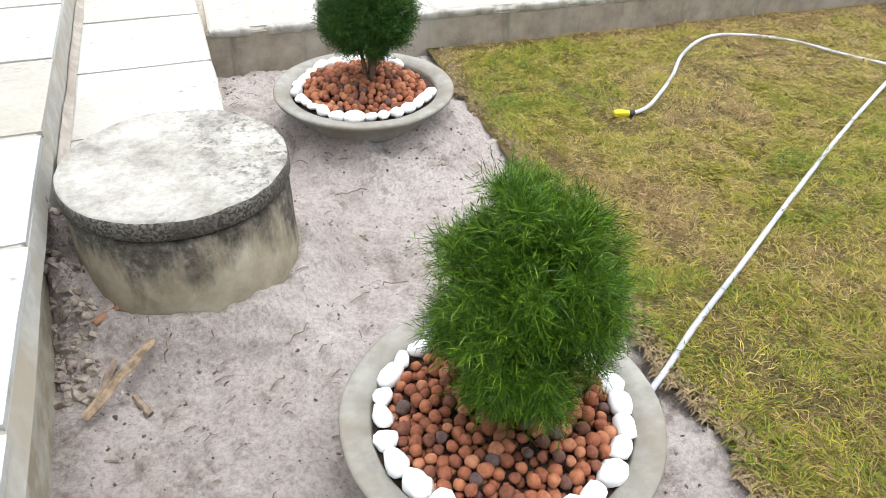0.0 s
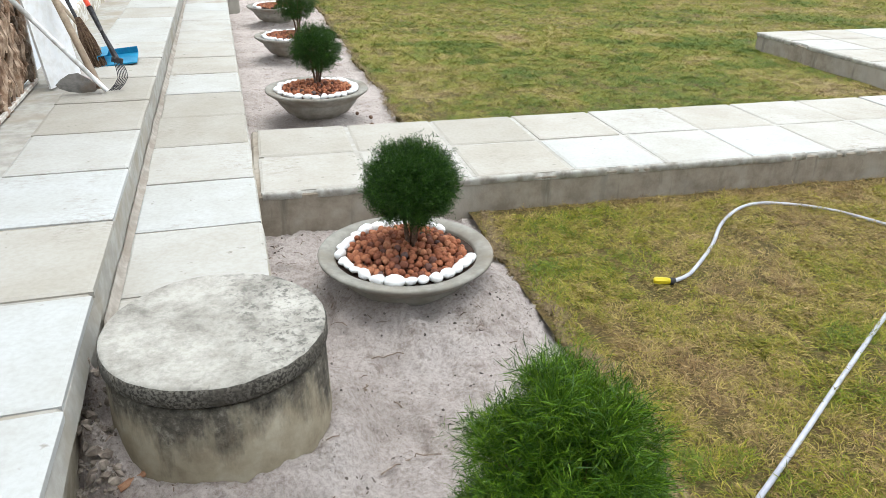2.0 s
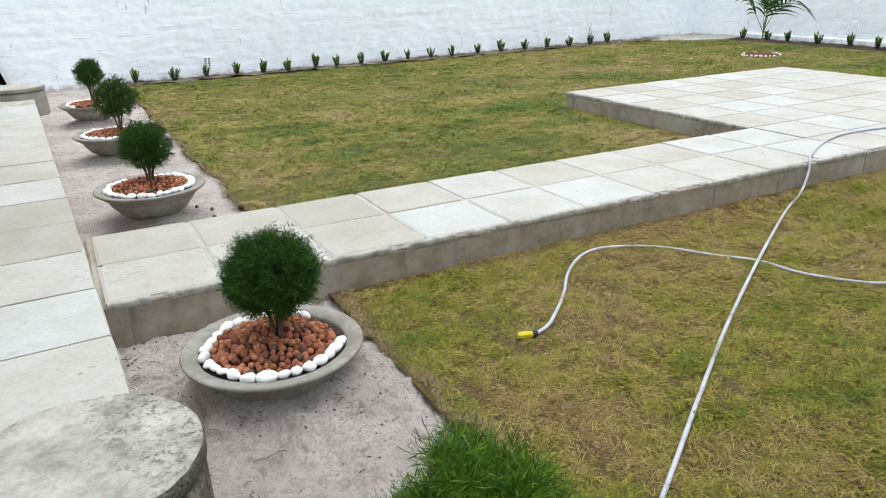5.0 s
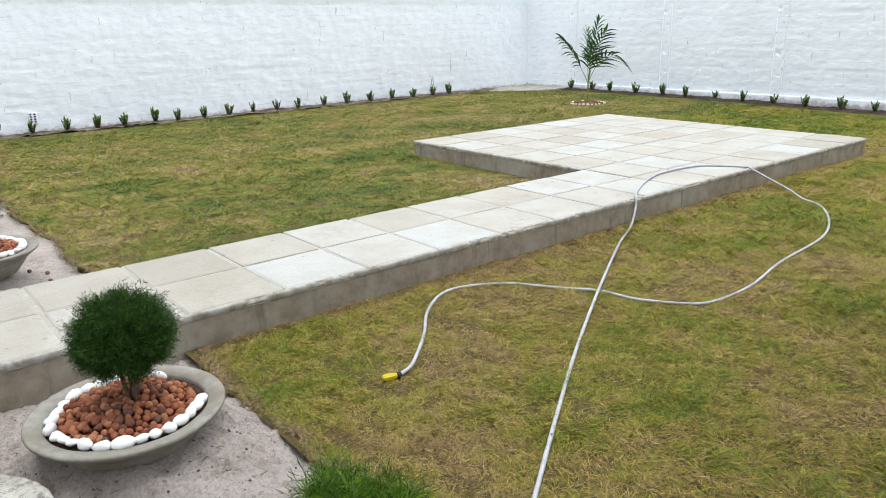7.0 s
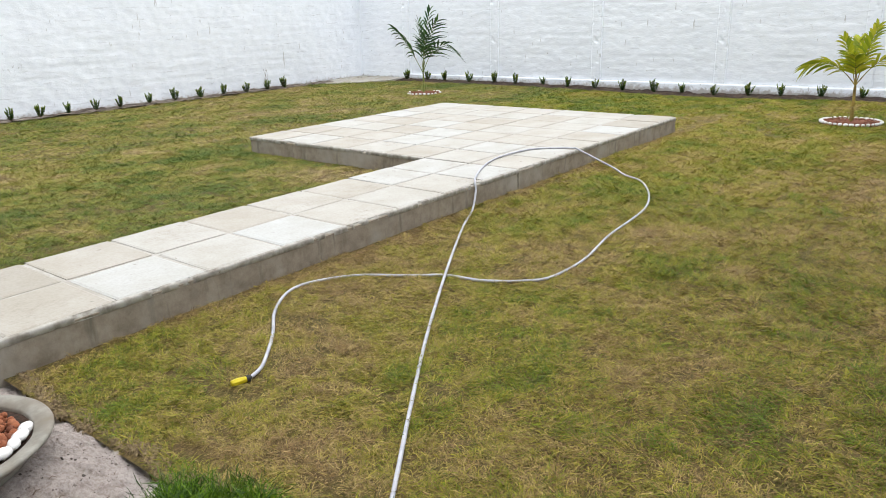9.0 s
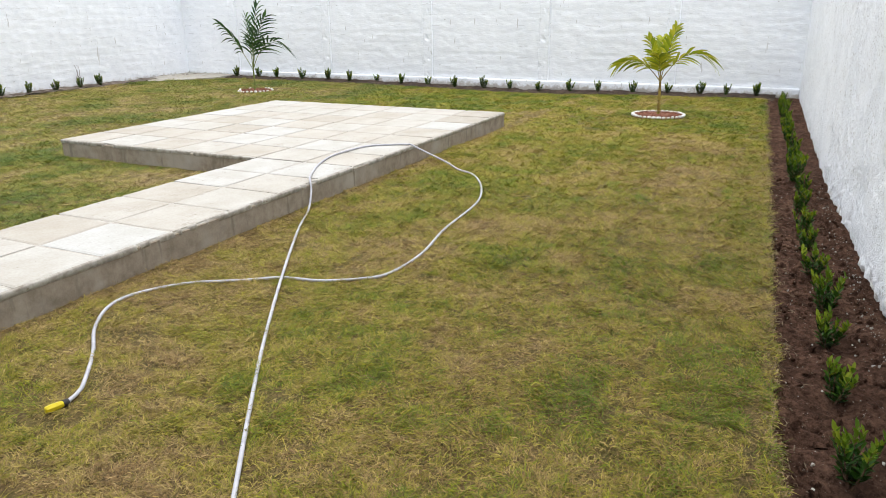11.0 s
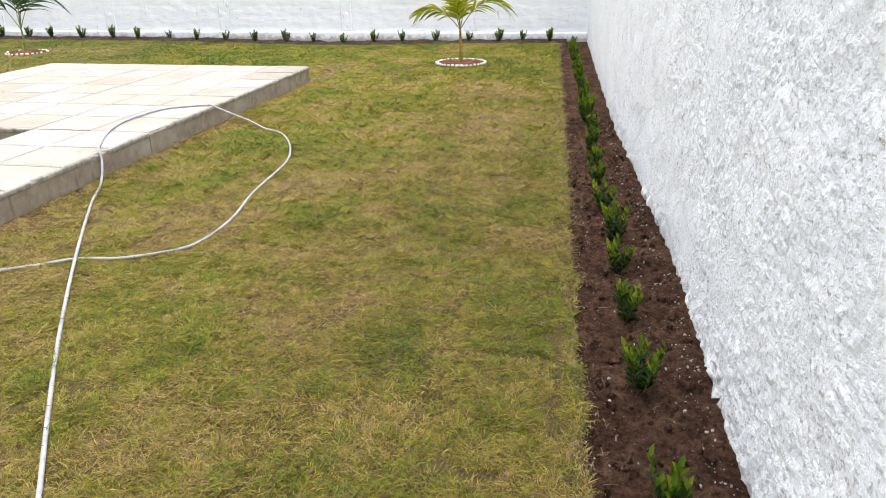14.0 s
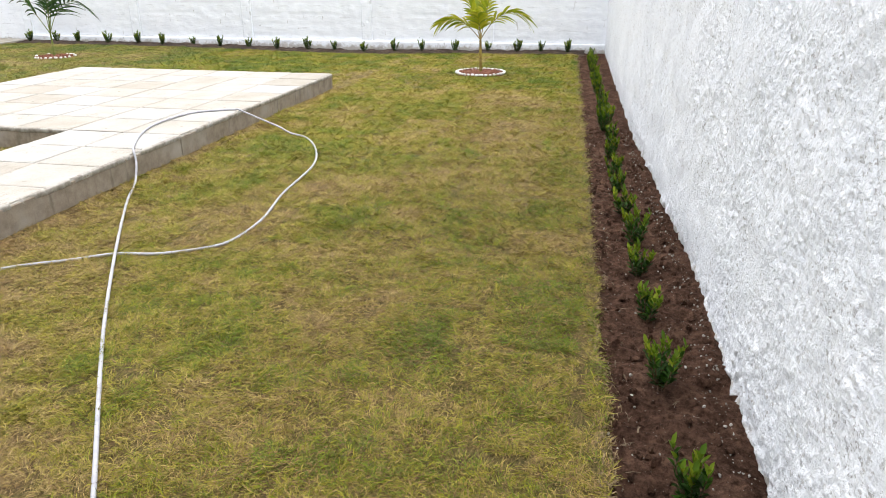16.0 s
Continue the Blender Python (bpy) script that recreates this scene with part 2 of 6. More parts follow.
def turf_colour(n, l, rnd):
    """Yellowing sods: straw, olive and fresh green in patches, a tint a sod."""
    v = pos_node(n, l)
    patch = noise_node(n, l, v, 1.6, 6, 0.65)
    brick = n.new("ShaderNodeTexBrick")
    brick.inputs["Scale"].default_value = 1.0
    brick.inputs["Brick Width"].default_value, brick.inputs["Row Height"].default_value = 0.70, 0.46
    brick.inputs["Mortar Size"].default_value = 0.0
    brick.inputs["Color1"].default_value, brick.inputs["Color2"].default_value = (0, 0, 0, 1), (1, 1, 1, 1)
    l.new(v, brick.inputs["Vector"])
    sepc = n.new("ShaderNodeSeparateColor")
    l.new(brick.outputs["Color"], sepc.inputs[0])

    def madd(a, k, c):
        q = n.new("ShaderNodeMath")
        q.operation = 'MULTIPLY_ADD'
        l.new(a, q.inputs[0])
        q.inputs[1].default_value = k
        if isinstance(c, float):
            q.inputs[2].default_value = c
        else:
            l.new(c, q.inputs[2])
        return q.outputs[0]
    f = madd(sepc.outputs[0], 0.16, -2.50)
    f = madd(patch, 1.9, f)
    f = madd(noise_node(n, l, v, 6.0, 5, 0.65), 2.0, f)
    f = madd(noise_node(n, l, v, 24.0, 4, 0.6), 1.3, f)
    f = madd(rnd, 0.50, f)
    sep = n.new("ShaderNodeSeparateXYZ")      # the sods beyond the path came greener
    l.new(v, sep.inputs[0])
    gt = n.new("ShaderNodeMath")
    gt.operation = 'GREATER_THAN'
    l.new(sep.outputs[1], gt.inputs[0])
    gt.inputs[1].default_value = 1.0
    f = madd(gt.outputs[0], -0.26, f)
    col = ramp(n, l, f, [(0.0, (0.120, 0.168, 0.016)), (0.22, (0.198, 0.232, 0.022)), (0.44, (0.280, 0.254, 0.034)), (0.62, (0.360, 0.274, 0.064)), (0.80, (0.350, 0.252, 0.080)), (1.0, (0.21, 0.142, 0.062))])
    wob = n.new("ShaderNodeMath")             # dark to bright tones painted in for shaded gaps and lit blades
    wob.operation = 'PINGPONG'
    l.new(rnd, wob.inputs[0])
    wob.inputs[1].default_value = 0.07
    return mix(n, l, 1.0, col, ramp(n, l, madd(wob.outputs[0], 14.28, 0.0), [(0.0, (0.38, 0.38, 0.38)), (0.6, (0.97, 0.97, 0.97)), (1.0, (1.3, 1.28, 1.2))]), 'MULTIPLY')


def blade_material(name, spread, mean=0.97, saturation=1.0):
    """Turf blades: each blade carries its own dryness, from fresh green to brown straw."""
    m, n, l, b = shader(name)
    a = n.new("ShaderNodeAttribute")
    a.attribute_name = "dryness"
    g = n.new("ShaderNodeNewGeometry")
    col = ramp(n, l, a.outputs["Fac"], [(0.0, (0.085, 0.135, 0.010)), (0.25, (0.165, 0.192, 0.013)), (0.45, (0.250, 0.224, 0.021)), (0.62, (0.322, 0.252, 0.066)), (0.80, (0.345, 0.254, 0.106)), (1.0, (0.19, 0.115, 0.050))])
    # brightness spread blade by blade, painted for dark gaps and highlights
    wob = ramp(n, l, g.outputs["Random Per Island"], [(0.0, (1 - 0.62 * spread,) * 3), (0.5, (mean, mean, mean)), (1.0, (1 + 0.42 * spread,) * 3)])
    col = mix(n, l, 1.0, col, wob, 'MULTIPLY')
    if saturation < 1:
        pale = n.new("ShaderNodeHueSaturation")
        pale.inputs["Saturation"].default_value = saturation
        l.new(col, pale.inputs["Color"])
        col = pale.outputs[0]
    l.new(col, b.inputs["Base Color"])
    b.inputs["Roughness"].default_value = 0.55
    tr = n.new("ShaderNodeBsdfTranslucent")
    l.new(col, tr.inputs["Color"])
    ms = n.new("ShaderNodeMixShader")
    ms.inputs[0].default_value = 0.16
    l.new(b.outputs[0], ms.inputs[1])
    l.new(tr.outputs[0], ms.inputs[2])
    l.new(ms.outputs[0], n["Material Output"].inputs["Surface"])
    return m


def thatch_material():
    m, n, l, b = shader("turf_thatch")
    v = pos_node(n, l)
    col = turf_colour(n, l, noise_node(n, l, v, 120, 4, 0.7))
    dark = ramp(n, l, noise_node(n, l, pos_node(n, l, (1, 2.0, 1)), 55, 8, 0.8), [(0.40, (0.026, 0.017, 0.009)), (0.52, (0.105, 0.070, 0.032)), (0.64, (0.27, 0.195, 0.080))])
    col = mix(n, l, 0.15, dark, col)
    l.new(col, b.inputs["Base Color"])
    b.inputs["Roughness"].default_value = 0.9
    bump(n, l, b, noise_node(n, l, v, 110, 8, 0.75), 0.9, 0.02)
    return m


def leaf_material(name, stops, trans=0.25, rough=0.45):
    """Foliage whose colour runs over the stops leaf by leaf."""
    m, n, l, b = shader(name)
    g = n.new("ShaderNodeNewGeometry")
    f = noise_node(n, l, pos_node(n, l), 30, 3)
    q = n.new("ShaderNodeMath")
    q.operation = 'MULTIPLY_ADD'
    l.new(g.outputs["Random Per Island"], q.inputs[0])
    q.inputs[1].default_value = 0.7
    q2 = n.new("ShaderNodeMath")
    q2.operation = 'MULTIPLY'
    l.new(f, q2.inputs[0])
    q2.inputs[1].default_value = 0.3
    l.new(q2.outputs[0], q.inputs[2])
    col = ramp(n, l, q.outputs[0], stops)
    l.new(col, b.inputs["Base Color"])
    b.inputs["Roughness"].default_value = rough
    tr = n.new("ShaderNodeBsdfTranslucent")
    l.new(col, tr.inputs["Color"])
    ms = n.new("ShaderNodeMixShader")
    ms.inputs[0].default_value = trans
    l.new(b.outputs[0], ms.inputs[1])
    l.new(tr.outputs[0], ms.inputs[2])
    l.new(ms.outputs[0], n["Material Output"].inputs["Surface"])
    return m


def clay_material():
    m, n, l, b = shader("expanded_clay")
    info = n.new("ShaderNodeObjectInfo")
    g = n.new("ShaderNodeNewGeometry")
    ad = n.new("ShaderNodeMath")
    ad.operation = 'ADD'
    l.new(info.outputs["Random"], ad.inputs[0])
    l.new(g.outputs["Random Per Island"], ad.inputs[1])
    fr = n.new("ShaderNodeMath")
    fr.operation = 'FRACT'
    l.new(ad.outputs[0], fr.inputs[0])
    col = ramp(n, l, fr.outputs[0], [(0.0, (0.11, 0.08, 0.075)), (0.08, (0.16, 0.065, 0.042)), (0.35, (0.28, 0.100, 0.052)), (0.7, (0.37, 0.140, 0.070)), (1.0, (0.45, 0.205, 0.11))])
    v = pos_node(n, l)
    mott = ramp(n, l, noise_node(n, l, v, 90, 6, 0.7), [(0.35, (0.66, 0.62, 0.6)), (0.6, (1, 1, 1))])
    col = mix(n, l, 1.0, col, mott, 'MULTIPLY')
    l.new(col, b.inputs["Base Color"])
    b.inputs["Roughness"].default_value = 0.85
    bump(n, l, b, noise_node(n, l, v, 160, 6), 0.4, 0.002)
    return m


def hose_material():
    m, n, l, b = shader("hose_pvc")
    v = pos_node(n, l)
    col = ramp(n, l, noise_node(n, l, v, 14, 5), [(0.35, (0.30, 0.305, 0.345)), (0.6, (0.41, 0.415, 0.45))])
    l.new(col, b.inputs["Base Color"])
    b.inputs["Roughness"].default_value = 0.4
    return m


M_TILE = tile_material()
M_SIDE = side_material()
M_JOINT = plain("mortar_joint", (0.33, 0.315, 0.282), (0.40, 0.385, 0.35), 30, 0.9, 0.5, c3=(0.29, 0.27, 0.235))
M_FILL = plain("mortar_margin", (0.300, 0.286, 0.254), (0.395, 0.382, 0.346), 14, 0.9, 0.6, c3=(0.29, 0.255, 0.20), big=4)
M_FOOT = plain("buff_worn_render", (0.26, 0.225, 0.165), (0.40, 0.36, 0.285), 13, 0.95, 0.7, c3=(0.40, 0.385, 0.345), big=5)
M_DUST = plain("dusty_mortar", (0.25, 0.222, 0.188), (0.36, 0.325, 0.282), 16, 0.95, 0.6, c3=(0.22, 0.185, 0.15), big=6)
M_EDGE = plain("tile_edge", (0.32, 0.305, 0.27), (0.42, 0.405, 0.37), 14, 0.85, 0.5, c3=(0.20, 0.18, 0.15), big=13)
M_PLINTH = plain("chipped_plinth", (0.70, 0.69, 0.65), (0.52, 0.475, 0.39), 18, 0.9, 0.4, c3=(0.36, 0.30, 0.22), big=9, bump_d=0.003, spread=0.05)
M_LID = lid_material()
M_RING = ring_material()
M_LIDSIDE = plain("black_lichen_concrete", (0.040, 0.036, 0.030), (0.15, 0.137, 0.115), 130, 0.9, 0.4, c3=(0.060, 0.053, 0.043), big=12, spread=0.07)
M_WALL = wall_material("whitewash_block", False)
M_CAST = wall_material("whitewash_roughcast", True)
M_SAND = sand_material()
M_SOIL = soil_material()
M_SOIL_GREY = plain("grey_brown_soil", (0.06, 0.045, 0.036), (0.24, 0.205, 0.17), 9, 0.95, 0.8, c3=(0.045, 0.032, 0.024), big=2.2, bump_d=0.02, spread=0.10)
M_SOIL_DARK = plain("black_soil", (0.022, 0.015, 0.011), (0.085, 0.060, 0.045), 11, 0.95, 0.8, c3=(0.03, 0.02, 0.014), big=2.5, bump_d=0.02)
M_BLADE = blade_material("grass_blade", 1.0)
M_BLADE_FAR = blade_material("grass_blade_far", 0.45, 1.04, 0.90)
M_BLADE_EAST = blade_material("grass_blade_east", 0.55, 1.04)
M_THATCH = thatch_material()
M_CLAY = clay_material()
M_HOSE = hose_material()
M_BOWL = plain("bowl_concrete", (0.205, 0.194, 0.167), (0.275, 0.263, 0.23), 22, 0.75, 0.25, c3=(0.18, 0.153, 0.118), big=5)
M_PEBBLE = plain("white_pebble", (0.72, 0.715, 0.70), (0.80, 0.80, 0.79), 25, 0.5, 0.1)
M_POTSOIL = plain("potting_soil", (0.02, 0.014, 0.01), (0.06, 0.035, 0.025), 60, 0.95, 0.6)
M_BARK = plain("brown_bark", (0.10, 0.06, 0.04), (0.19, 0.12, 0.085), 60, 0.9, 0.6)
M_NEEDLE = leaf_material("bright_needles", [(0.05, (0.012, 0.036, 0.003)), (0.5, (0.038, 0.095, 0.004)), (0.97, (0.185, 0.31, 0.015))], 0.12)
M_NEEDLE_DARK = leaf_material("dark_needles", [(0.05, (0.006, 0.021, 0.004)), (0.5, (0.020, 0.058, 0.007)), (0.97, (0.085, 0.170, 0.020))])
M_LEAF = leaf_material("glossy_leaf", [(0.05, (0.012, 0.040, 0.007)), (0.6, (0.030, 0.085, 0.010)), (0.97, (0.060, 0.14, 0.012))], 0.15, 0.35)
M_TIP = leaf_material("young_leaf", [(0.05, (0.05, 0.11, 0.008)), (0.5, (0.12, 0.19, 0.012)), (0.97, (0.28, 0.31, 0.025))], 0.3, 0.4)
M_ROOT = plain("straw_roots", (0.09, 0.060, 0.032), (0.26, 0.195, 0.105), 60, 0.9)
M_FROND = leaf_material("palm_leaf", [(0.05, (0.012, 0.040, 0.010)), (0.6, (0.028, 0.080, 0.018)), (0.97, (0.075, 0.15, 0.035))], 0.2, 0.4)
M_FROND_Y = leaf_material("yellow_palm_leaf", [(0.05, (0.14, 0.21, 0.015)), (0.5, (0.33, 0.37, 0.02)), (0.97, (0.55, 0.50, 0.05))], 0.25, 0.4)
M_STALK = plain("palm_stalk", (0.10, 0.15, 0.03), (0.20, 0.22, 0.06), 30, 0.6, c3=(0.22, 0.16, 0.06))
M_STALK_Y = plain("yellow_palm_stalk", (0.20, 0.15, 0.04), (0.33, 0.24, 0.06), 9, 0.6, c3=(0.075, 0.042, 0.028), big=6)
M_CHIP = plain("bark_mulch", (0.14, 0.055, 0.035), (0.27, 0.12, 0.075), 70, 0.9, 0.8)
M_WOOD = plain("split_wood", (0.15, 0.105, 0.068), (0.34, 0.255, 0.17), 40, 0.85, 0.5)
M_WOOD_GREY = plain("grey_stick", (0.15, 0.11, 0.085), (0.27, 0.21, 0.16), 50, 0.9, 0.6)
M_WOOD_RED = plain("red_bark", (0.20, 0.10, 0.055), (0.32, 0.18, 0.11), 40, 0.85, 0.5)
M_HANDLE = plain("worn_handle", (0.25, 0.19, 0.135), (0.37, 0.30, 0.215), 25, 0.7, 0.2, c3=(0.19, 0.14, 0.10))
M_PIPE = plain("white_pipe", (0.66, 0.66, 0.66), (0.76, 0.76, 0.76), 20, 0.5, c3=(0.36, 0.34, 0.31), big=9)
M_RED = plain("red_paint", (0.55, 0.055, 0.025), (0.66, 0.085, 0.04), 20, 0.4)
M_DARKMETAL = plain("dark_steel", (0.035, 0.035, 0.04), (0.075, 0.07, 0.07), 40, 0.5, 0.2, 0.6)
M_STEEL = plain("dull_steel", (0.24, 0.235, 0.23), (0.36, 0.35, 0.34), 30, 0.6, 0.2, 0.5, c3=(0.26, 0.21, 0.17), big=10)
M_BLUE = plain("blue_plastic", (0.015, 0.16, 0.30), (0.025, 0.24, 0.40), 15, 0.45)
M_BRISTLE = plain("broom_bristle", (0.06, 0.035, 0.022), (0.14, 0.09, 0.055), 60, 0.9, 0.5)
M_BOARD = plain("white_board", (0.76, 0.77, 0.78), (0.82, 0.82, 0.82), 12, 0.5, c3=(0.70, 0.69, 0.67), big=20)
M_SCUFF = plain("scuffed_dark_paint", (0.055, 0.055, 0.055), (0.55, 0.55, 0.54), 34, 0.7, c3=(0.07, 0.07, 0.07), big=14, spread=0.06)
M_FRAME = plain("rusty_white_frame", (0.52, 0.48, 0.42), (0.66, 0.63, 0.58), 25, 0.7, 0.2, c3=(0.26, 0.15, 0.09), big=12)
M_SLAB = plain("bark_slab", (0.24, 0.145, 0.09), (0.55, 0.42, 0.31), 17, 0.9, 0.9, c3=(0.11, 0.068, 0.045), big=11)
M_BLACK = plain("black_sheet", (0.0004, 0.0004, 0.0004), (0.0010, 0.0010, 0.0010), 12, 1.0)
M_BLACK.node_tree.nodes["Principled BSDF"].inputs["Specular IOR Level"].default_value = 0.0
M_YELLOW = plain("yellow_plastic", (0.42, 0.34, 0.008), (0.52, 0.42, 0.015), 20, 0.4)
M_RUBBER = plain("black_rubber", (0.02, 0.02, 0.02), (0.04, 0.04, 0.04), 30, 0.6)
M_STONE = plain("dark_crumb", (0.06, 0.05, 0.045), (0.20, 0.17, 0.15), 80, 0.9)
M_STRAW = plain("dry_straw", (0.10, 0.07, 0.045), (0.24, 0.185, 0.125), 30, 0.85)
M_EARTH = plain("far_earth", (0.16, 0.12, 0.08), (0.26, 0.20, 0.14), 3, 0.95, 0.4)
M_CLOD = plain("grey_brown_clod", (0.17, 0.138, 0.112), (0.34, 0.29, 0.245), 35, 0.95, 0.6)
M_RENDER = plain("buff_render", (0.19, 0.172, 0.142), (0.27, 0.25, 0.215), 9, 0.9, 0.4, c3=(0.24, 0.225, 0.19), big=4)

# ---- building helpers ----
def solid(name, bm, material, parent=None, label="", smooth=False):
    me = bpy.data.meshes.new(name)
    bm.to_mesh(me)
    bm.free()
    if smooth:
        for p in me.polygons:
            p.use_smooth = True
    if material:
        me.materials.append(material)
    ob = new(name, me)
    if parent:
        ob.parent = parent
    if label:
        ob["label"] = label
    return ob


def part(name, bm, material, parent, label="", smooth=False):
    return solid(name, bm, material, parent, label, smooth)


def arrays(name, verts, faces, material, parent=None, smooth=False):
    me = bpy.data.meshes.new(name)
    me.from_pydata(verts, [], faces)
    me.materials.append(material)
    if smooth:
        for p in me.polygons:
            p.use_smooth = True
    ob = new(name, me)
    if parent:
        ob.parent = parent
    return ob


def tri_cloud(name, verts, tris, material, parent=None):
    """A mesh from large numpy arrays of points (n,3) and triangles (m,3)."""
    me = bpy.data.meshes.new(name)
    me.vertices.add(len(verts))
    me.vertices.foreach_set("co", np.asarray(verts, dtype=np.float32).ravel())
    me.loops.add(len(tris) * 3)
    me.loops.foreach_set("vertex_index", np.asarray(tris, dtype=np.int32).ravel())
    me.polygons.add(len(tris))
    me.polygons.foreach_set("loop_start", np.arange(0, len(tris) * 3, 3, dtype=np.int32))
    me.update()
    me.validate()
    me.materials.append(material)
    ob = new(name, me)
    if parent:
        ob.parent = parent
    return ob


def thing(name, place, label, category, group="", turn=0.0):
    e = new(name)
    e.empty_display_size = 0.05
    e.matrix_basis = pose(*place, 0, 0, turn)
    return tagged(e, label, category, group)


def add_box(bm, size, centre=(0, 0, 0), bevel=0.0, m=None):
    r = bmesh.ops.create_cube(bm, size=1.0)
    vs = r["verts"]
    for v in vs:
        v.co = Vector((v.co.x * size[0], v.co.y * size[1], v.co.z * size[2]))
    if bevel:
        es = list({e for v in vs for e in v.link_edges})
        out = bmesh.ops.bevel(bm, geom=es, offset=bevel, segments=1, affect='EDGES')
        vs = list({v for f in out["faces"] for v in f.verts} | {v for v in vs if v.is_valid})
    t = Matrix.Translation(centre)
    if m is not None:
        t = t @ m
    for v in vs:
        v.co = t @ v.co
    return vs


def add_tube(bm, points, radii, sides=8, caps=True):
    pts = [Vector(p) for p in points]
    if isinstance(radii, (int, float)):
        radii = [radii] * len(pts)
    rings = []
    up = Vector((0, 0, 1))
    for i, p in enumerate(pts):
        d = (pts[min(i + 1, len(pts) - 1)] - pts[max(i - 1, 0)]).normalized()
        a = d.cross(up)
        if a.length < 0.05:
            a = d.cross(Vector((1, 0, 0)))
        a.normalize()
        b = a.cross(d)
        rings.append([bm.verts.new(p + radii[i] * (math.cos(k * math.tau / sides) * a + math.sin(k * math.tau / sides) * b)) for k in range(sides)])
    for r0, r1 in zip(rings, rings[1:]):
        for k in range(sides):
            bm.faces.new((r0[k], r0[(k + 1) % sides], r1[(k + 1) % sides], r1[k]))
    if caps:
        bm.faces.new(rings[0])
        bm.faces.new(list(reversed(rings[-1])))
    return rings


def add_lathe(bm, profile, sides=48, wobble=0.0, seed=0):
    """Turns (radius, height) pairs round z; closes at radius 0."""
    rings = []
    for i, (r, z) in enumerate(profile):
        if r < 1e-6:
            rings.append([bm.verts.new((0, 0, z))])
            continue
        ring = []
        for k in range(sides):
            a = k * math.tau / sides
            w = 1 + wobble * noise.noise(Vector((math.cos(a) * 3 + seed, math.sin(a) * 3, z * 12)))
            ring.append(bm.verts.new((r * w * math.cos(a), r * w * math.sin(a), z + wobble * 0.3 * noise.noise(Vector((math.cos(a) * 4, math.sin(a) * 4 + seed, r * 9))))))
        rings.append(ring)
    for a, b in zip(rings, rings[1:]):
        for k in range(sides):
            j = (k + 1) % sides
            if len(a) == 1:
                bm.faces.new((a[0], b[j], b[k]))
            elif len(b) == 1:
                bm.faces.new((a[k], a[j], b[0]))
            else:
                bm.faces.new((a[k], a[j], b[j], b[k]))


def fbm(x, y, s, seed=0.0, octaves=4):
    return noise.fractal(Vector((x * s + seed, y * s - seed, seed * 0.7)), 1.0, 2.0, octaves)


def spline(points, steps=8):
    """Catmull-Rom through the points."""
    p = [Vector(q) for q in points]
    p = [2 * p[0] - p[1]] + p + [2 * p[-1] - p[-2]]
    out = []
    for i in range(1, len(p) - 2):
        for k in range(steps):
            t = k / steps
            out.append(0.5 * ((2 * p[i]) + (p[i + 1] - p[i - 1]) * t + (2 * p[i - 1] - 5 * p[i] + 4 * p[i + 1] - p[i + 2]) * t * t
                              + (3 * p[i] - p[i - 1] - 3 * p[i + 1] + p[i + 2]) * t ** 3))
    out.append(p[-2])
    return out


def lattice(x, y, s, seed):
    """Smooth value noise, 0 to 1, over whole arrays; s cells a metre."""
    x, y = np.asarray(x, dtype=float) * s + seed * 17.3, np.asarray(y, dtype=float) * s - seed * 9.1
    i, j = np.floor(x), np.floor(y)
    u, v = x - i, y - j
    u, v = u * u * (3 - 2 * u), v * v * (3 - 2 * v)

    def h(a, b):
        q = np.sin(a * 127.1 + b * 311.7 + seed * 74.7) * 43758.5453
        return q - np.floor(q)
    return (h(i, j) * (1 - u) + h(i + 1, j) * u) * (1 - v) + (h(i, j + 1) * (1 - u) + h(i + 1, j + 1) * u) * v


# ---- the plan ----
H = 0.185                    # top of the cross path over the lawn
TIER_R, TIER_L = 0.205, 0.37  # tops of the two walkway tiers
PITCH = 0.51                 # paving pitch of path and patio


def edge_r(y):               # sand-side edge of the walkway
    return 0.012 - 0.036 * y


def edge_m(y):               # riser between the tiers
    return -0.498 - 0.036 * y + 0.02 * max(0.0, -y - 1.3)


def house_x(y):
    return -1.215 - 0.046 * y


def wall_a(x):
    return 9.40 + 0.030 * x


def wall_c(x):               # face of the roughcast wall, which bows a little
    bow = ((-1.6, 0.0), (0.6, 0.0), (3.4, -0.070), (7.0, 0.012), (13.6, 0.005))
    for (a, p), (b, q) in zip(bow, bow[1:]):
        if x <= b:
            return -3.895 + 0.040 * x + p + (q - p) * (max(x, a) - a) / (b - a)
    return -3.895 + 0.040 * x + bow[-1][1]


def bed_c(x):                # turf edge along the roughcast wall
    return -3.475 + 0.0462 * x + 0.009 * math.sin(5.3 * x) + 0.008 * math.sin(13 * x + 1) + 0.006 * math.sin(23 * x)


WALL_B = 13.45


def sand_edge(y):            # turf edge along the sand
    w = 0.018 * math.sin(y * 3.1) + 0.012 * math.sin(y * 7.7 + 1) + 0.010 * math.sin(y * 19 + 2) + 0.007 * math.sin(y * 41)
    if y < 0.5:
        return 1.045 + w + 0.012 * y
    return 1.02 - 0.012 * y + w


def ground_z(x, y):          # the lawn dips a little toward the end wall
    return -0.055 * math.exp(-((x - 13) / 2.6) ** 2 - ((y - 1.2) / 2.4) ** 2)


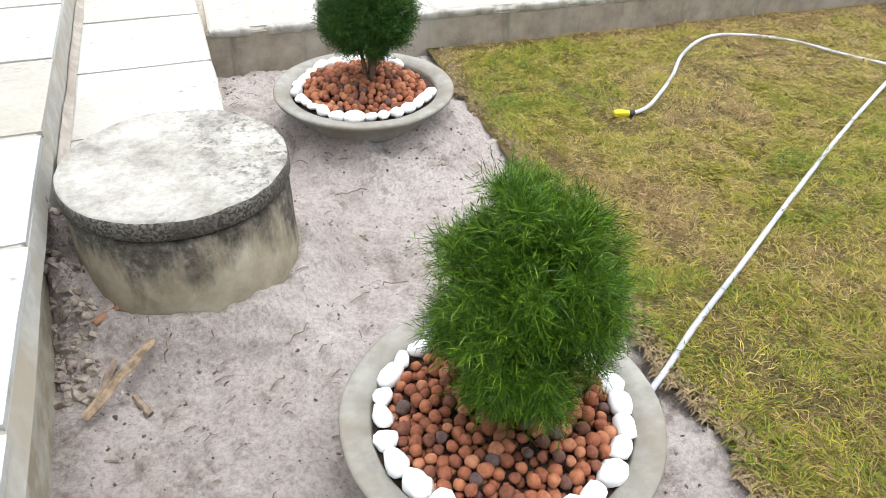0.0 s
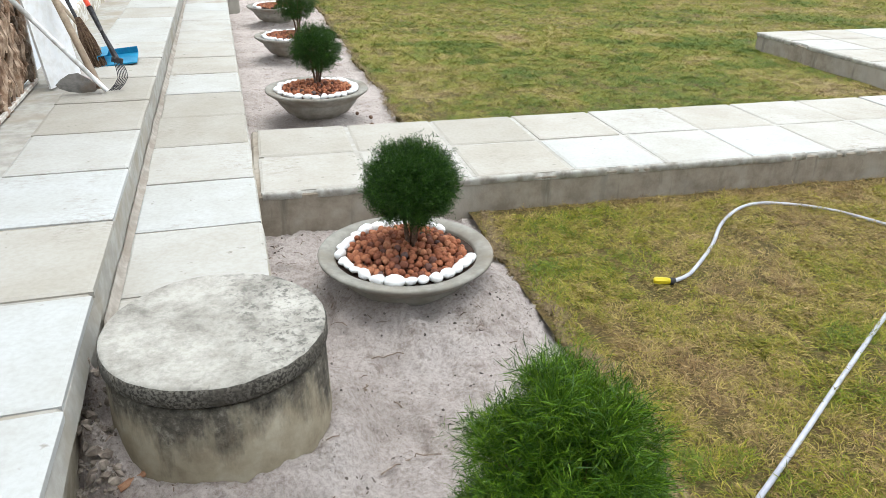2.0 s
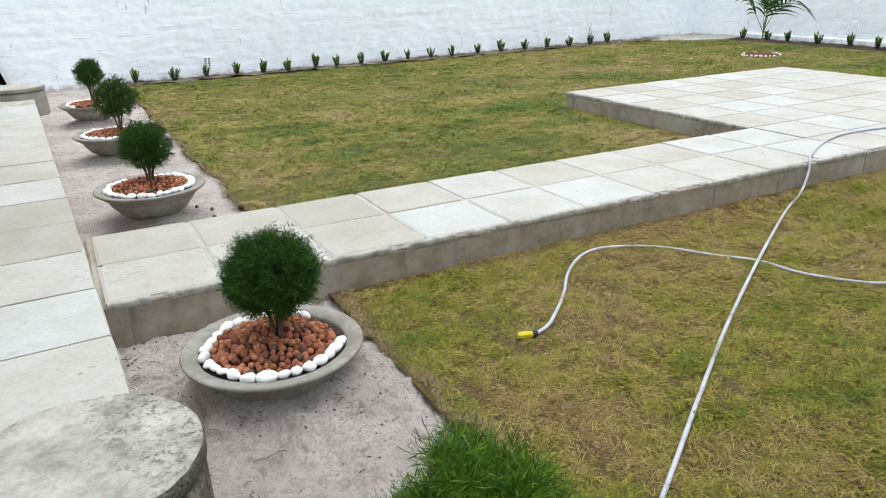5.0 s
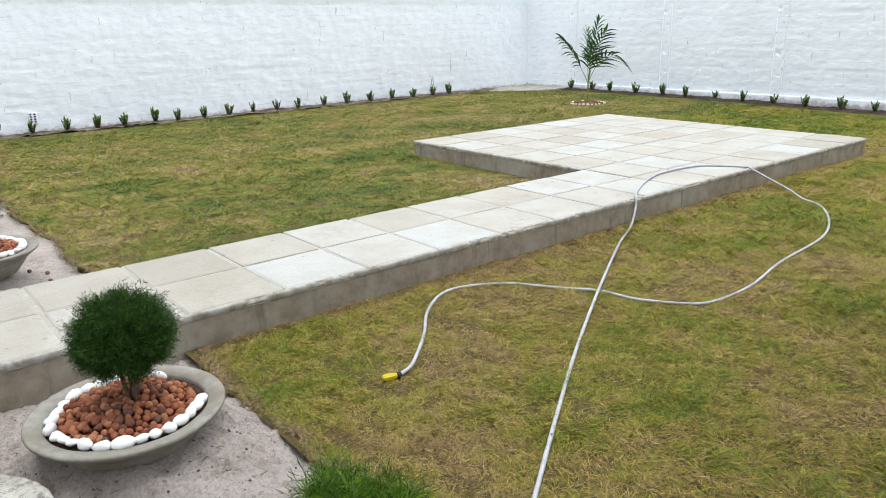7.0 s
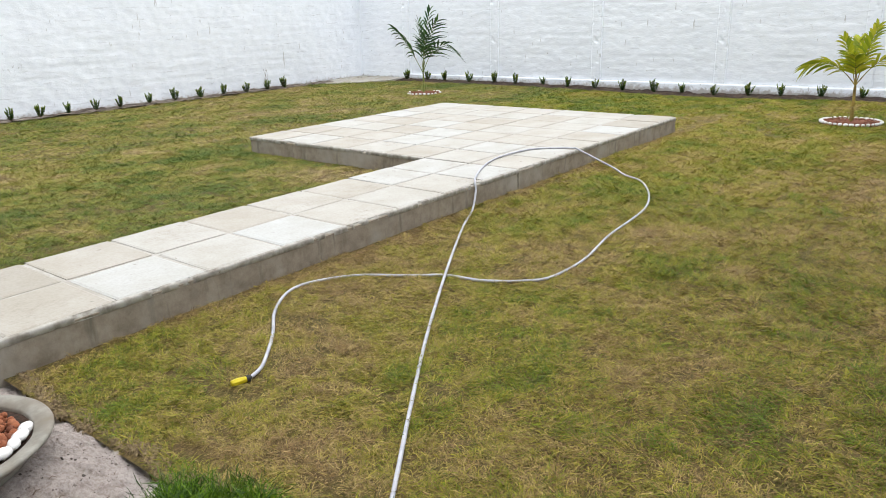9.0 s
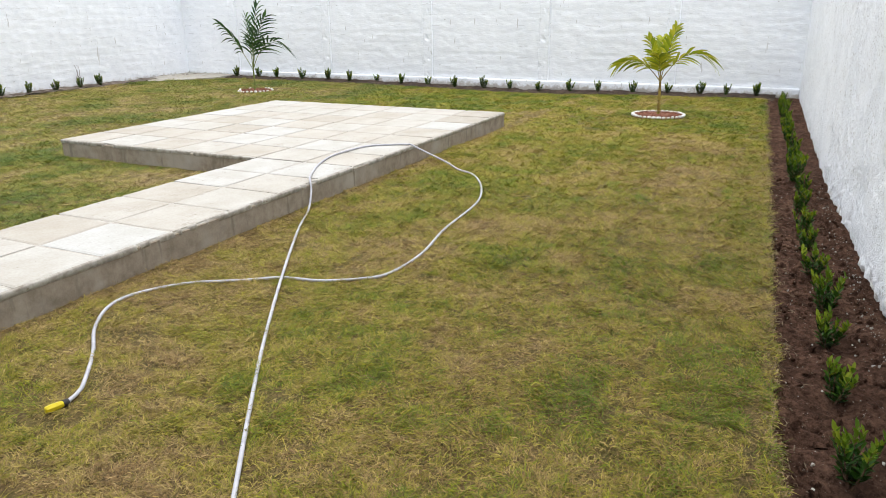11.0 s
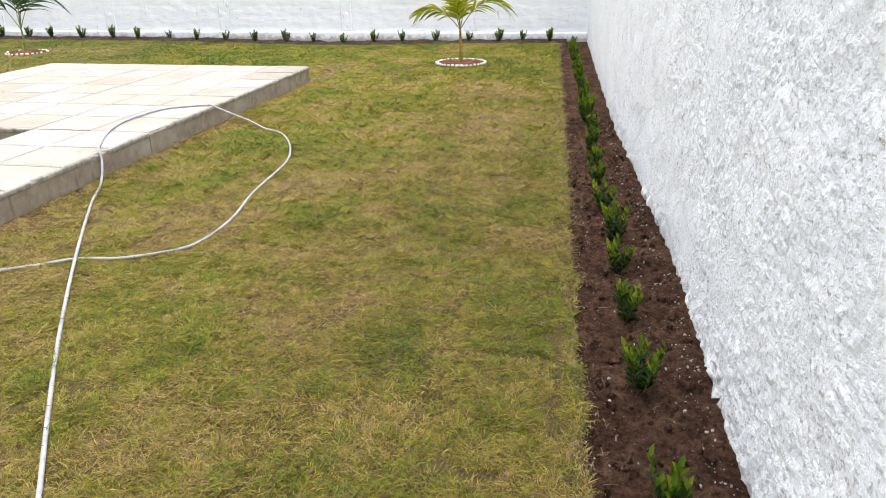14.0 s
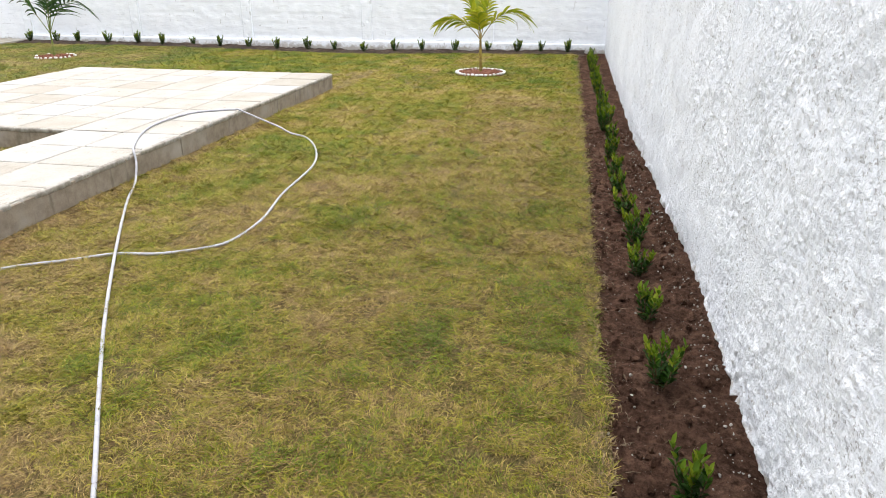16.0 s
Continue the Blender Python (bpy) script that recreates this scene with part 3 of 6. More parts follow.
# ---- ground ----
bm = bmesh.new()
g = 300
ring = [-g, -40, -8, -2, 4, 10, 16, 40, g]
vv = [[bm.verts.new((a, b, -0.14)) for b in ring] for a in ring]
for i in range(len(ring) - 1):
    for j in range(len(ring) - 1):
        bm.faces.new((vv[i][j], vv[i + 1][j], vv[i + 1][j + 1], vv[i][j + 1]))
tagged(solid("ground", bm, M_EARTH), "plain brown earth under and around the walled yard", "ground", kind="structure")


def sheet(name, x0, x1, y0, y1, step, height, material, label, category, left=None, right=None, low=None, high=None):
    """A relief sheet between left(y)..right(y), or low(x)..high(x)."""
    nx, ny = max(2, round((x1 - x0) / step)), max(2, round((y1 - y0) / step))
    verts, faces = [], []
    for j in range(ny + 1):
        for i in range(nx + 1):
            u, w = i / nx, j / ny
            y = y0 + (y1 - y0) * w
            x = x0 + (x1 - x0) * u
            if left:
                a, b = left(y), right(y)
                x = a + (b - a) * u
            if low:
                a, b = low(x), high(x)
                y = a + (b - a) * w
            verts.append((x, y, height(x, y)))
    for j in range(ny):
        for i in range(nx):
            a = j * (nx + 1) + i
            faces.append((a, a + 1, a + nx + 2, a + nx + 1))
    return tagged(arrays(name, verts, faces, material, smooth=True), label, category, kind="structure")


def sand_z(x, y):
    z = -0.018 + 0.018 * fbm(x, y, 2.4, 3.1) + 0.018 * fbm(x, y, 7, 8.2) + 0.018 * fbm(x, y, 16, 5.0, 5) + 0.008 * fbm(x, y, 41, 3.0, 2) - 0.014 * max(0.0, fbm(x, y, 5.2, 11.0, 2) - 0.12) / 0.3
    d = math.hypot(x + 0.105, y + 1.42)
    z += 0.122 * math.exp(-((d - 0.31) / 0.10) ** 2) * (0.9 + 0.22 * fbm(x, y, 4, 1.4))
    z += 0.15 * math.exp(-((x + 0.43) / 0.10) ** 2 - ((y + 1.35) / 0.33) ** 2) * (0.8 + 0.9 * fbm(x, y, 13, 4))
    d2 = math.hypot(x - 0.56, y + 0.76)
    z += 0.150 * math.exp(-(d2 / 0.37) ** 4) * (1 + 0.22 * fbm(x, y, 4, 6.6))
    for k, yy in enumerate((-1.36, -0.86)):
        z += 0.010 * math.exp(-((y - yy - 0.25 * (x - 0.6)) / 0.025) ** 2) * max(0, fbm(x, y, 3, 9 + k) + 0.3)
    return z


def north_sand(x, y):
    z = -0.018 + 0.014 * fbm(x, y, 2.4, 3.1) + 0.012 * fbm(x, y, 8, 8.2)
    for bx, by in ((0.44, 1.84), (0.40, 3.97), (0.34, 6.05)):
        z += 0.055 * math.exp(-(math.hypot(x - bx, y - by) / 0.24) ** 4)
    return z


sheet("sand_bed_south", 0, 1.6, -3.88, 0.02, 0.0105, sand_z, M_SAND, "pale grey-pink sand bed with ripples, crumbs and footmarks", "sand",
      left=lambda y: edge_m(y) - 0.05, right=lambda y: sand_edge(y) + 0.06)
sheet("sand_bed_north", 0, 1.3, 0.98, 9.5, 0.03, north_sand, M_SAND,
      "pale grey-pink sand strip between walkway and lawn", "sand", left=lambda y: edge_r(y) - 0.05, right=lambda y: sand_edge(y) + 0.05)


def soil_z(x, y):
    return -0.030 + ground_z(x, y) + 0.022 * fbm(x, y, 4, 2.2) + 0.020 * fbm(x, y, 12, 6.1) + 0.008 * fbm(x, y, 34, 1.7, 3)


sheet("soil_bed_roughcast_wall", 1.02, 7.0, 0, 0.5, 0.02, soil_z, M_SOIL, "dark brown planting soil with clods and straw", "soil", low=lambda x: wall_c(x) - 0.03, high=lambda x: bed_c(x) + 0.04)
sheet("soil_bed_roughcast_wall_far", 7.0, 13.5, 0, 0.5, 0.05, soil_z, M_SOIL, "dark brown planting soil along the roughcast wall", "soil", low=lambda x: wall_c(x) - 0.03, high=lambda x: bed_c(x) + 0.04)
sheet("soil_bed_end_wall", 12.84, 13.5, -3.0, 9.8, 0.06, lambda x, y: soil_z(x, y) + 0.05 * min(1, (x - 12.8) / 0.2), M_SOIL_DARK, "narrow dark soil bed along the end wall", "soil")
sheet("soil_bed_block_wall", 0.9, 13.5, 0, 0.4, 0.06, lambda x, y: soil_z(x, y) + 0.055, M_SOIL_GREY, "narrow grey-brown soil strip along the block wall", "soil", low=lambda x: wall_a(x) - 0.42, high=lambda x: wall_a(x) + 0.02)


def sod_relief(x, y):
    return 0.008 * (lattice(x, y, 1.6, 3) - 0.5) + 0.012 * (lattice(x, y, 5.0, 7) - 0.5)


def turf_z(x, y):
    return 0.004 + ground_z(x, y) + float(sod_relief(x, y))


sheet("lawn_south", 1, 13.0, 0, 3.4, 0.06, turf_z, M_THATCH, "yellowing turf laid in sods with open seams", "lawn", low=lambda x: bed_c(x), high=lambda x: 0.02 if x < 8.75 else 0.3)
sheet("lawn_north", 1, 13.0, 1.0, 9.05, 0.10, turf_z, M_THATCH, "green and straw-coloured turf laid in sods", "lawn", left=lambda y: sand_edge(y), right=lambda y: 12.9)
sheet("lawn_east", 8.72, 13.0, 0.25, 1.2, 0.12, turf_z, M_THATCH, "turf beyond the paved patio", "lawn")


def turf_side(points):
    """The cut side of the sods: roots and dark earth."""
    vs, fs = [], []
    for k, (x, y) in enumerate(points):
        vs += [(x, y, turf_z(x, y) + 0.001), (x, y, ground_z(x, y) - 0.06)]
    fs = [(2 * k, 2 * k + 1, 2 * k + 3, 2 * k + 2) for k in range(len(points) - 1)]
    tagged(arrays("turf_side", vs, fs, M_THATCH), "cut edge of the turf with dark earth and roots", "lawn", kind="structure")


turf_side([(sand_edge(-3.45 + 0.02 * k) - 0.003, -3.45 + 0.02 * k) for k in range(173)])
turf_side([(sand_edge(1.02 + 0.04 * k) - 0.003, 1.02 + 0.04 * k) for k in range(201)])
turf_side([(1.0 + 0.03 * k, bed_c(1.0 + 0.03 * k) - 0.003) for k in range(395)])

# ---- walls ----
def relief_wall(name, p0, p1, z0, z1, step, thick, relief, material, label):
    """A thick wall from p0 to p1; its face on the left of that line carries the relief."""
    a, b = Vector((*p0, 0)), Vector((*p1, 0))
    d = (b - a)
    length = d.length
    d.normalize()
    nrm = Vector((-d.y, d.x, 0))
    nx, nz = round(length / step), round((z1 - z0) / step)
    verts, faces = [], []
    for j in range(nz + 1):
        for i in range(nx + 1):
            u, z = length * i / nx, z0 + (z1 - z0) * j / nz
            verts.append(a + d * u + nrm * relief(u, z) + Vector((0, 0, z)))
    for j in range(nz):
        for i in range(nx):
            k = j * (nx + 1) + i
            faces.append((k, k + 1, k + nx + 2, k + nx + 1))
    o = len(verts)
    for u in (0, length):
        for z in (z0, z1):
            verts.append(a + d * u - nrm * thick + Vector((0, 0, z)))
    c00, c10, c01, c11 = 0, nx, nz * (nx + 1), nz * (nx + 1) + nx
    b00, b01, b10, b11 = o, o + 1, o + 2, o + 3
    faces += [(b10, b00, b01, b11), tuple(range(c01, c11 + 1)) + (b11, b01), (b00, b10) + tuple(range(c10, c00 - 1, -1))]
    faces += [(b01, b00) + tuple(k * (nx + 1) for k in range(nz + 1)), (b10, b11) + tuple(k * (nx + 1) + nx for k in range(nz, -1, -1))]
    ob = arrays(name, [tuple(v) for v in verts], faces, material)
    for p in ob.data.polygons[:nx * nz]:
        p.use_smooth = True
    return tagged(ob, label, "wall", kind="structure")


def roughcast(u, z):
    """Thrown plaster: crumbs and pits of a finger's width, smeared smoother in places."""
    wu = u + 0.012 * fbm(u, z, 11, 5.0, 2)
    k = min(1.3, max(0.30, 0.85 + 1.5 * fbm(u, z, 1.9, 15.0, 3)))
    q = fbm(wu, z, 30, 4.4, 2)
    p = fbm(wu, z, 62, 2.4, 2)
    h = 0.012 * fbm(u, z, 3.4, 1.3, 3) + k * (0.0050 * q + 0.0052 * p) + 0.006 * max(0.0, fbm(u, z, 13, 7.7, 2) - 0.12)
    if z < 0.12:
        h += (0.016 * fbm(u, z, 17, 12.0, 3) - 0.004) * (1 - max(z, 0) / 0.12)
    return h


def blocks(u, z):
    h = 0.007 * fbm(u, z, 3.5, 2.0, 4) + 0.006 * fbm(u * 0.6, z * 1.8, 9, 6.0, 4)
    row = z / 0.195
    off = 0.2 if int(row) % 2 else 0.0
    du = abs((u + off) / 0.40 - round((u + off) / 0.40)) * 0.40
    dz = abs(row - round(row)) * 0.195
    h -= 0.008 * math.exp(-(dz / 0.018) ** 2) * max(0.0, 0.55 + 1.1 * fbm(u, z, 1.5, 3.0, 3))
    h -= 0.006 * math.exp(-(du / 0.016) ** 2) * max(0.0, 0.3 + 1.2 * fbm(u, z, 2, 9.0))
    return h


def block_wall(u, z):
    """The plaster ends in a ragged line below the top courses, which stand a little proud."""
    return blocks(u, z) + (0.014 if z > 1.95 + 0.02 * fbm(u, 0, 2.5, 1) else 0.0)


def chipped(u, z):
    return 0.003 * fbm(u, z, 9, 2) - (0.016 if fbm(u, z, 11, 21.0, 3) > 0.5 else 0.0)


relief_wall("wall_block", (14.2, wall_a(14.2)), (-6.0, wall_a(-6.0)), -0.14, 2.5, 0.038, 0.15, block_wall, M_WALL, "whitewashed block wall with faint courses and smeared joints")
relief_wall("wall_end", (WALL_B, -3.6), (WALL_B, 10.2), -0.14, 2.5, 0.036, 0.15, blocks, M_WALL, "whitewashed end wall with pilasters and a low plinth")
for p in (8.31, 5.835, 3.435, 1.029, -1.265):
    relief_wall("pilaster", (WALL_B - 0.024, p - 0.10), (WALL_B - 0.024, p + 0.10), -0.10, 2.49, 0.02, 0.03, chipped, M_WALL, "flat whitewashed pilaster with chipped edges on the end wall")
relief_wall("baseboard_end", (WALL_B - 0.040, -3.35), (WALL_B - 0.040, 8.4), -0.13, 0.125, 0.03, 0.045, chipped, M_WALL, "low whitewashed plinth along the end wall")
relief_wall("wall_roughcast_near", (0.6, wall_c(0.6)), (3.4, wall_c(3.4)), -0.14, 2.3, 0.0084, 0.15, lambda u, z: roughcast(u + 0.6, z), M_CAST, "white roughcast wall, coarse and chipped along the foot")
relief_wall("wall_roughcast", (3.4, wall_c(3.4)), (7.0, wall_c(7.0)), -0.14, 2.3, 0.012, 0.15, lambda u, z: roughcast(u + 3.4, z), M_CAST, "white roughcast wall, coarse and chipped along the foot")
relief_wall("wall_roughcast_far", (7.0, wall_c(7.0)), (13.6, wall_c(13.6)), -0.14, 2.3, 0.03, 0.15, lambda u, z: roughcast(u + 7.0, z), M_CAST, "white roughcast wall running to the far corner")
relief_wall("wall_roughcast_behind", (-1.6, wall_c(-1.6)), (0.6, wall_c(0.6)), -0.14, 2.3, 0.05, 0.15, roughcast, M_CAST, "white roughcast wall beside the house")


def house_relief(u, z):
    return 0.003 * fbm(u, z, 4, 2.0)


def plinth_relief(u, z):
    return 0.0015 * fbm(u, z, 9, 3) - 0.012 * max(0.0, (z - 0.495) / 0.03)


# the unseen upper part is added to block sky and darken the ground nearby
relief_wall("wall_house", (house_x(6.9), 6.9), (house_x(-4.1), -4.1), -0.14, 4.8, 0.06, 0.16, house_relief, M_WALL, "white house wall with a rough plinth and scrapes, unseen upper part added")
relief_wall("baseboard_house", (house_x(6.9) + 0.03, 6.9), (house_x(2.45) + 0.03, 2.45), 0.30, 0.525, 0.02, 0.05, plinth_relief, M_PLINTH, "chipped cream plinth along the foot of the house wall")
relief_wall("wall_house_return", (-4.5, 6.9), (house_x(6.9) + 0.0, 6.9), -0.14, 2.7, 0.1, 0.16, lambda u, z: 0.0, M_WALL, "white return of the house wall")
relief_wall("wall_yard_side", (-4.5, 10.0), (-4.5, 6.9), -0.14, 2.5, 0.1, 0.15, lambda u, z: 0.0, M_WALL, "plain white wall that closes the passage")

# black sheet over the passage end, ragged along its right edge
verts, faces = [], []
nz, nx = 40, 24
for j in range(nz + 1):
    z = 0.0 + 2.3 * j / nz
    xr = -0.60 - 0.10 * (1 - math.exp(-max(0, z - 0.18) / 0.25)) - 0.03 * z + 0.014 * fbm(z, 3, 9, 2)
    for i in range(nx + 1):
        x = -2.9 + (xr + 2.9) * i / nx
        verts.append((x, wall_a(x) - 0.05 + 0.008 * fbm(x, z, 3, 5), z))
faces = [(j * (nx + 1) + i, j * (nx + 1) + i + 1, (j + 1) * (nx + 1) + i + 1, (j + 1) * (nx + 1) + i) for j in range(nz) for i in range(nx)]
sheet_black = arrays("black_sheet", verts, faces, M_BLACK, smooth=True)
mod = sheet_black.modifiers.new("thickness", 'SOLIDIFY')
mod.thickness = 0.006
tagged(sheet_black, "flat black sheet just in front of the whitewashed wall", "tarpaulin")

# vent block in the wall
vent = thing("vent_block", (2.285, wall_a(2.285) - 0.004, 0.24), "whitewashed vent block, the shade of its eight holes made of dark boxes", "vent")
bm = bmesh.new()
add_box(bm, (0.125, 0.02, 0.165), (0, 0, 0), 0.004)
part("block_face", bm, M_WALL, vent)
# black boxes on the face stand for the shade inside the holes
for i in range(2):
    for j in range(4):
        bm = bmesh.new()
        add_box(bm, (0.030, 0.008, 0.020), (-0.028 + 0.056 * i, -0.012, -0.055 + 0.037 * j), 0.002)
        part("vent_hole_shade", bm, M_RUBBER, vent)

# ---- paved path and patio ----
def slab(name, x0, x1, y0, y1, top, label, material=None):
    bm = bmesh.new()
    add_box(bm, (x1 - x0, y1 - y0, top + 0.10), ((x0 + x1) / 2, (y0 + y1) / 2, (top - 0.10) / 2), 0.012)
    ed = [e for e in bm.edges if e.calc_length() > 0.3]
    bmesh.ops.subdivide_edges(bm, edges=ed, cuts=24, use_grid_fill=True)
    for v in bm.verts:
        v.co += 0.003 * noise.noise_vector(v.co * 7)
    return tagged(solid(name, bm, material or M_SIDE), label, "path", kind="structure")


path = slab("cross_path", -0.012, 10 * PITCH + 0.012, 0.0, 2 * PITCH, H - 0.012, "raised garden path with grey rendered kerb")
patio = slab("patio", 10 * PITCH + 0.013, 17 * PITCH + 0.015, 0.001, 7 * PITCH, H - 0.012, "raised square patio with grey rendered kerb")


def tile_mesh(name, w, d, h, seed):
    """A cast paving tile: softened edges, corners worn unevenly."""
    rr = random.Random(seed)
    bm = bmesh.new()
    n, c = 3, 0.014
    xs = [-w / 2, -w / 2 + c, 0, w / 2 - c, w / 2]
    ys = [-d / 2, -d / 2 + c, 0, d / 2 - c, d / 2]
    grid = []
    for i, x in enumerate(xs):
        row = []
        for j, y in enumerate(ys):
            rim = i in (0, 4) or j in (0, 4)
            z = h - (0.0045 if rim else 0.0) + rr.uniform(-0.0012, 0.0012)
            row.append(bm.verts.new((x + rr.uniform(-0.002, 0.002), y + rr.uniform(-0.002, 0.002), z)))
        grid.append(row)
    for i in range(4):
        for j in range(4):
            bm.faces.new((grid[i][j], grid[i + 1][j], grid[i + 1][j + 1], grid[i][j + 1]))
    loop = [grid[i][0] for i in range(5)] + [grid[4][j] for j in range(1, 5)] + [grid[i][4] for i in range(3, -1, -1)] + [grid[0][j] for j in range(3, 0, -1)]
    low = [bm.verts.new((v.co.x, v.co.y, -0.012)) for v in loop]
    for k in range(len(loop)):
        m2 = (k + 1) % len(loop)
        bm.faces.new((loop[m2], loop[k], low[k], low[m2]))
    me = bpy.data.meshes.new(name)
    bm.to_mesh(me)
    bm.free()
    me.materials.append(M_TILE)
    return me


SQUARE = [tile_mesh("paving_tile", 0.487, 0.487, 0.012, s) for s in range(5)]
LONG = [tile_mesh("paving_tile", 0.476, 0.508, 0.012, 20 + s) for s in range(5)]
WIDE = [tile_mesh("paving_tile", 0.487, 0.512, 0.012, 40 + s) for s in range(5)]
rt = random.Random(5)


def lay(parent, meshes, x, y, z, turn=0.0):
    ob = new("paving_tile", rt.choice(meshes))
    ob.parent = parent
    ob.matrix_basis = pose(x + rt.uniform(-0.002, 0.002), y + rt.uniform(-0.002, 0.002), z + rt.uniform(-0.002, 0.001), rt.uniform(-0.12, 0.12), rt.uniform(-0.12, 0.12), turn + rt.uniform(-0.2, 0.2) + rt.choice((0, 180)))
    return ob


def joint_bed(name, x0, x1, y0, y1, z, parent):
    bm = bmesh.new()
    add_box(bm, (x1 - x0, y1 - y0, 0.01), ((x0 + x1) / 2, (y0 + y1) / 2, z))
    return part(name, bm, M_JOINT, parent)


joint_bed("mortar_bed", 0.05, 10 * PITCH, 0.03, 2 * PITCH - 0.03, H - 0.0105, path)
joint_bed("mortar_bed", 10 * PITCH + 0.03, 17 * PITCH - 0.01, 0.03, 7 * PITCH - 0.03, H - 0.0105, patio)

def edge_band(name, p0, p1, seed, parent):
    """The pale bedding edge under the tiles, broken away here and there."""
    a, b = Vector((*p0, 0)), Vector((*p1, 0))
    d = (b - a).normalized()
    out = Vector((d.y, -d.x, 0))
    n = int((b - a).length / 0.012)
    vs, fs = [], []
    for k in range(n + 1):
        u = (b - a).length * k / n
        chip = max(0.0, fbm(u, seed, 3.5, 2.0, 3) + 0.6 * fbm(u, seed, 16, 7.0, 3) - 0.26) * 0.045
        chip = min(chip, 0.011)
        low = 0.036 + 0.004 * fbm(u, seed, 5, 5.0, 3)
        prof = [(-0.016, -0.0020), (0.0 - chip, -0.0034 - 0.5 * chip), (0.0045 - chip, -0.009 - 0.6 * chip), (0.005 - chip, -0.016), (0.004 - 0.4 * chip, -low), (-0.004, -low - 0.006)]
        for j, (o, z) in enumerate(prof):
            q = noise.noise(Vector((u * 40, j * 3.1, seed))) * 0.0015
            vs.append(a + d * u + out * (o + q) + Vector((0, 0, H + z)))
    for k in range(n):
        for j in range(5):
            c = k * 6 + j
            fs.append((c, c + 6, c + 7, c + 1))
    return arrays(name, [tuple(v) for v in vs], fs, M_EDGE, parent, smooth=True)


edge_band("edge_band", (0.03, 0.0), (10 * PITCH, 0.0), 1.0, path)
edge_band("edge_band", (10 * PITCH + 0.012, 0.0), (17 * PITCH + 0.012, 0.0), 5.0, patio)
edge_band("edge_band", (10 * PITCH + 0.013, 7 * PITCH), (10 * PITCH + 0.013, 2 * PITCH + 0.01), 9.0, patio)

# left (raised) and right (lower) tier of the walkway, both slightly askew to the path
def tier(name, y0, y1, xa, xb, top, label, lip=0.0):
    vs, fs = [], []
    n = 60
    for k in range(n + 1):
        y = y0 + (y1 - y0) * k / n
        lp = lip if y < -1.15 else 0.0
        for (x, z) in ((xa(y), -0.1), (xa(y), top - 0.012), (xa(y) + 0.006, top - 0.009), (xb(y) - 0.012, top - 0.009), (xb(y), top - 0.022), (xb(y) + lp, top - 0.085), (xb(y) - 1.5 * lp, top - 0.115), (xb(y) - 3.2 * lp, -0.1)):
            q = noise.noise_vector(Vector((x * 5, y * 6, z * 9))) * 0.005
            vs.append((x + q.x, y, z + q.z * 0.4))
    for k in range(n):
        for j in range(7):
            a = k * 8 + j
            fs.append((a, a + 1, a + 9, a + 8))
    fs.append(tuple(range(7, -1, -1)))
    fs.append(tuple(n * 8 + j for j in range(8)))
    ob = arrays(name, vs, fs, M_FILL)
    if lip:
        ob.data.materials.append(M_FOOT)
        for p in ob.data.polygons[:n * 7]:
            if p.index % 7 >= 5 and p.center.y < -1.15:
                p.material_index = 1
    return tagged(ob, label, "path", kind="structure")


walk_l = tier("walkway_upper", -3.95, 6.92, lambda y: house_x(y) - 0.02, edge_m, TIER_L, "upper walkway tier along the house with mortar margin", 0.014)
walk_r = tier("walkway_lower", -1.16, 7.0, lambda y: edge_m(y) + 0.004, edge_r, TIER_R, "lower walkway tier, one concrete tile wide")
# rough mortar fillet at the foot of the riser
vs, fs = [], []
for k in range(181):
    y = -1.15 + 8.1 * k / 180
    w = (0.024 + 0.008 * fbm(y, 2, 3, 3)) * min(1.0, (y + 1.16) / 0.05)
    hgt = (0.034 + 0.010 * fbm(y, 6, 3, 8)) * min(1.0, (y + 1.16) / 0.05)
    x = edge_m(y) + 0.003
    vs += [(x, y, TIER_R - 0.01), (x + 0.002, y, TIER_R + hgt), (x + w * 0.42, y, TIER_R + hgt * 0.36), (x + w, y, TIER_R + 0.003)]
fs = [(k * 4 + j, k * 4 + j + 1, k * 4 + j + 5, k * 4 + j + 4) for k in range(180) for j in range(3)]
arrays("mortar_fillet", vs, fs, M_DUST, walk_r, smooth=True)

for i in range(17):
    for j in range(7):
        if i < 10 and j > 1:
            continue
        lay(path if i < 10 else patio, SQUARE, 0.012 + (i + 0.5) * PITCH + 0.002, (j + 0.5) * PITCH, H - 0.010)
CUT = [tile_mesh("paving_tile", 0.492, 0.245, 0.012, 60)]


def rows(first, pitch, grow, start, end):
    """Middle and length of each tile in a row whose joints widen a little on the way."""
    k = -8
    while True:
        a, b = (first + pitch * q + grow * q * max(q, 0) for q in (k, k + 1))
        k += 1
        if b > end:
            return
        if a >= start:
            yield (a + b) / 2, b - a


for y, long in rows(-1.175, 0.536, 0.0065, -3.95, 6.9):
    t = lay(walk_l, LONG, edge_m(y) - 0.237, y, TIER_L - 0.011, 2.06)
    t.matrix_basis = t.matrix_basis @ Matrix.Diagonal((1, (long - 0.020) / 0.508, 1, 1))
for y, long in rows(-0.37, 0.53, 0.008, -0.95, 7.0):
    t = lay(walk_r, WIDE, edge_m(y) + 0.018 + 0.242, y, TIER_R - 0.011, 2.06)
    t.matrix_basis = t.matrix_basis @ Matrix.Diagonal((1, (long - 0.016) / 0.512, 1, 1))
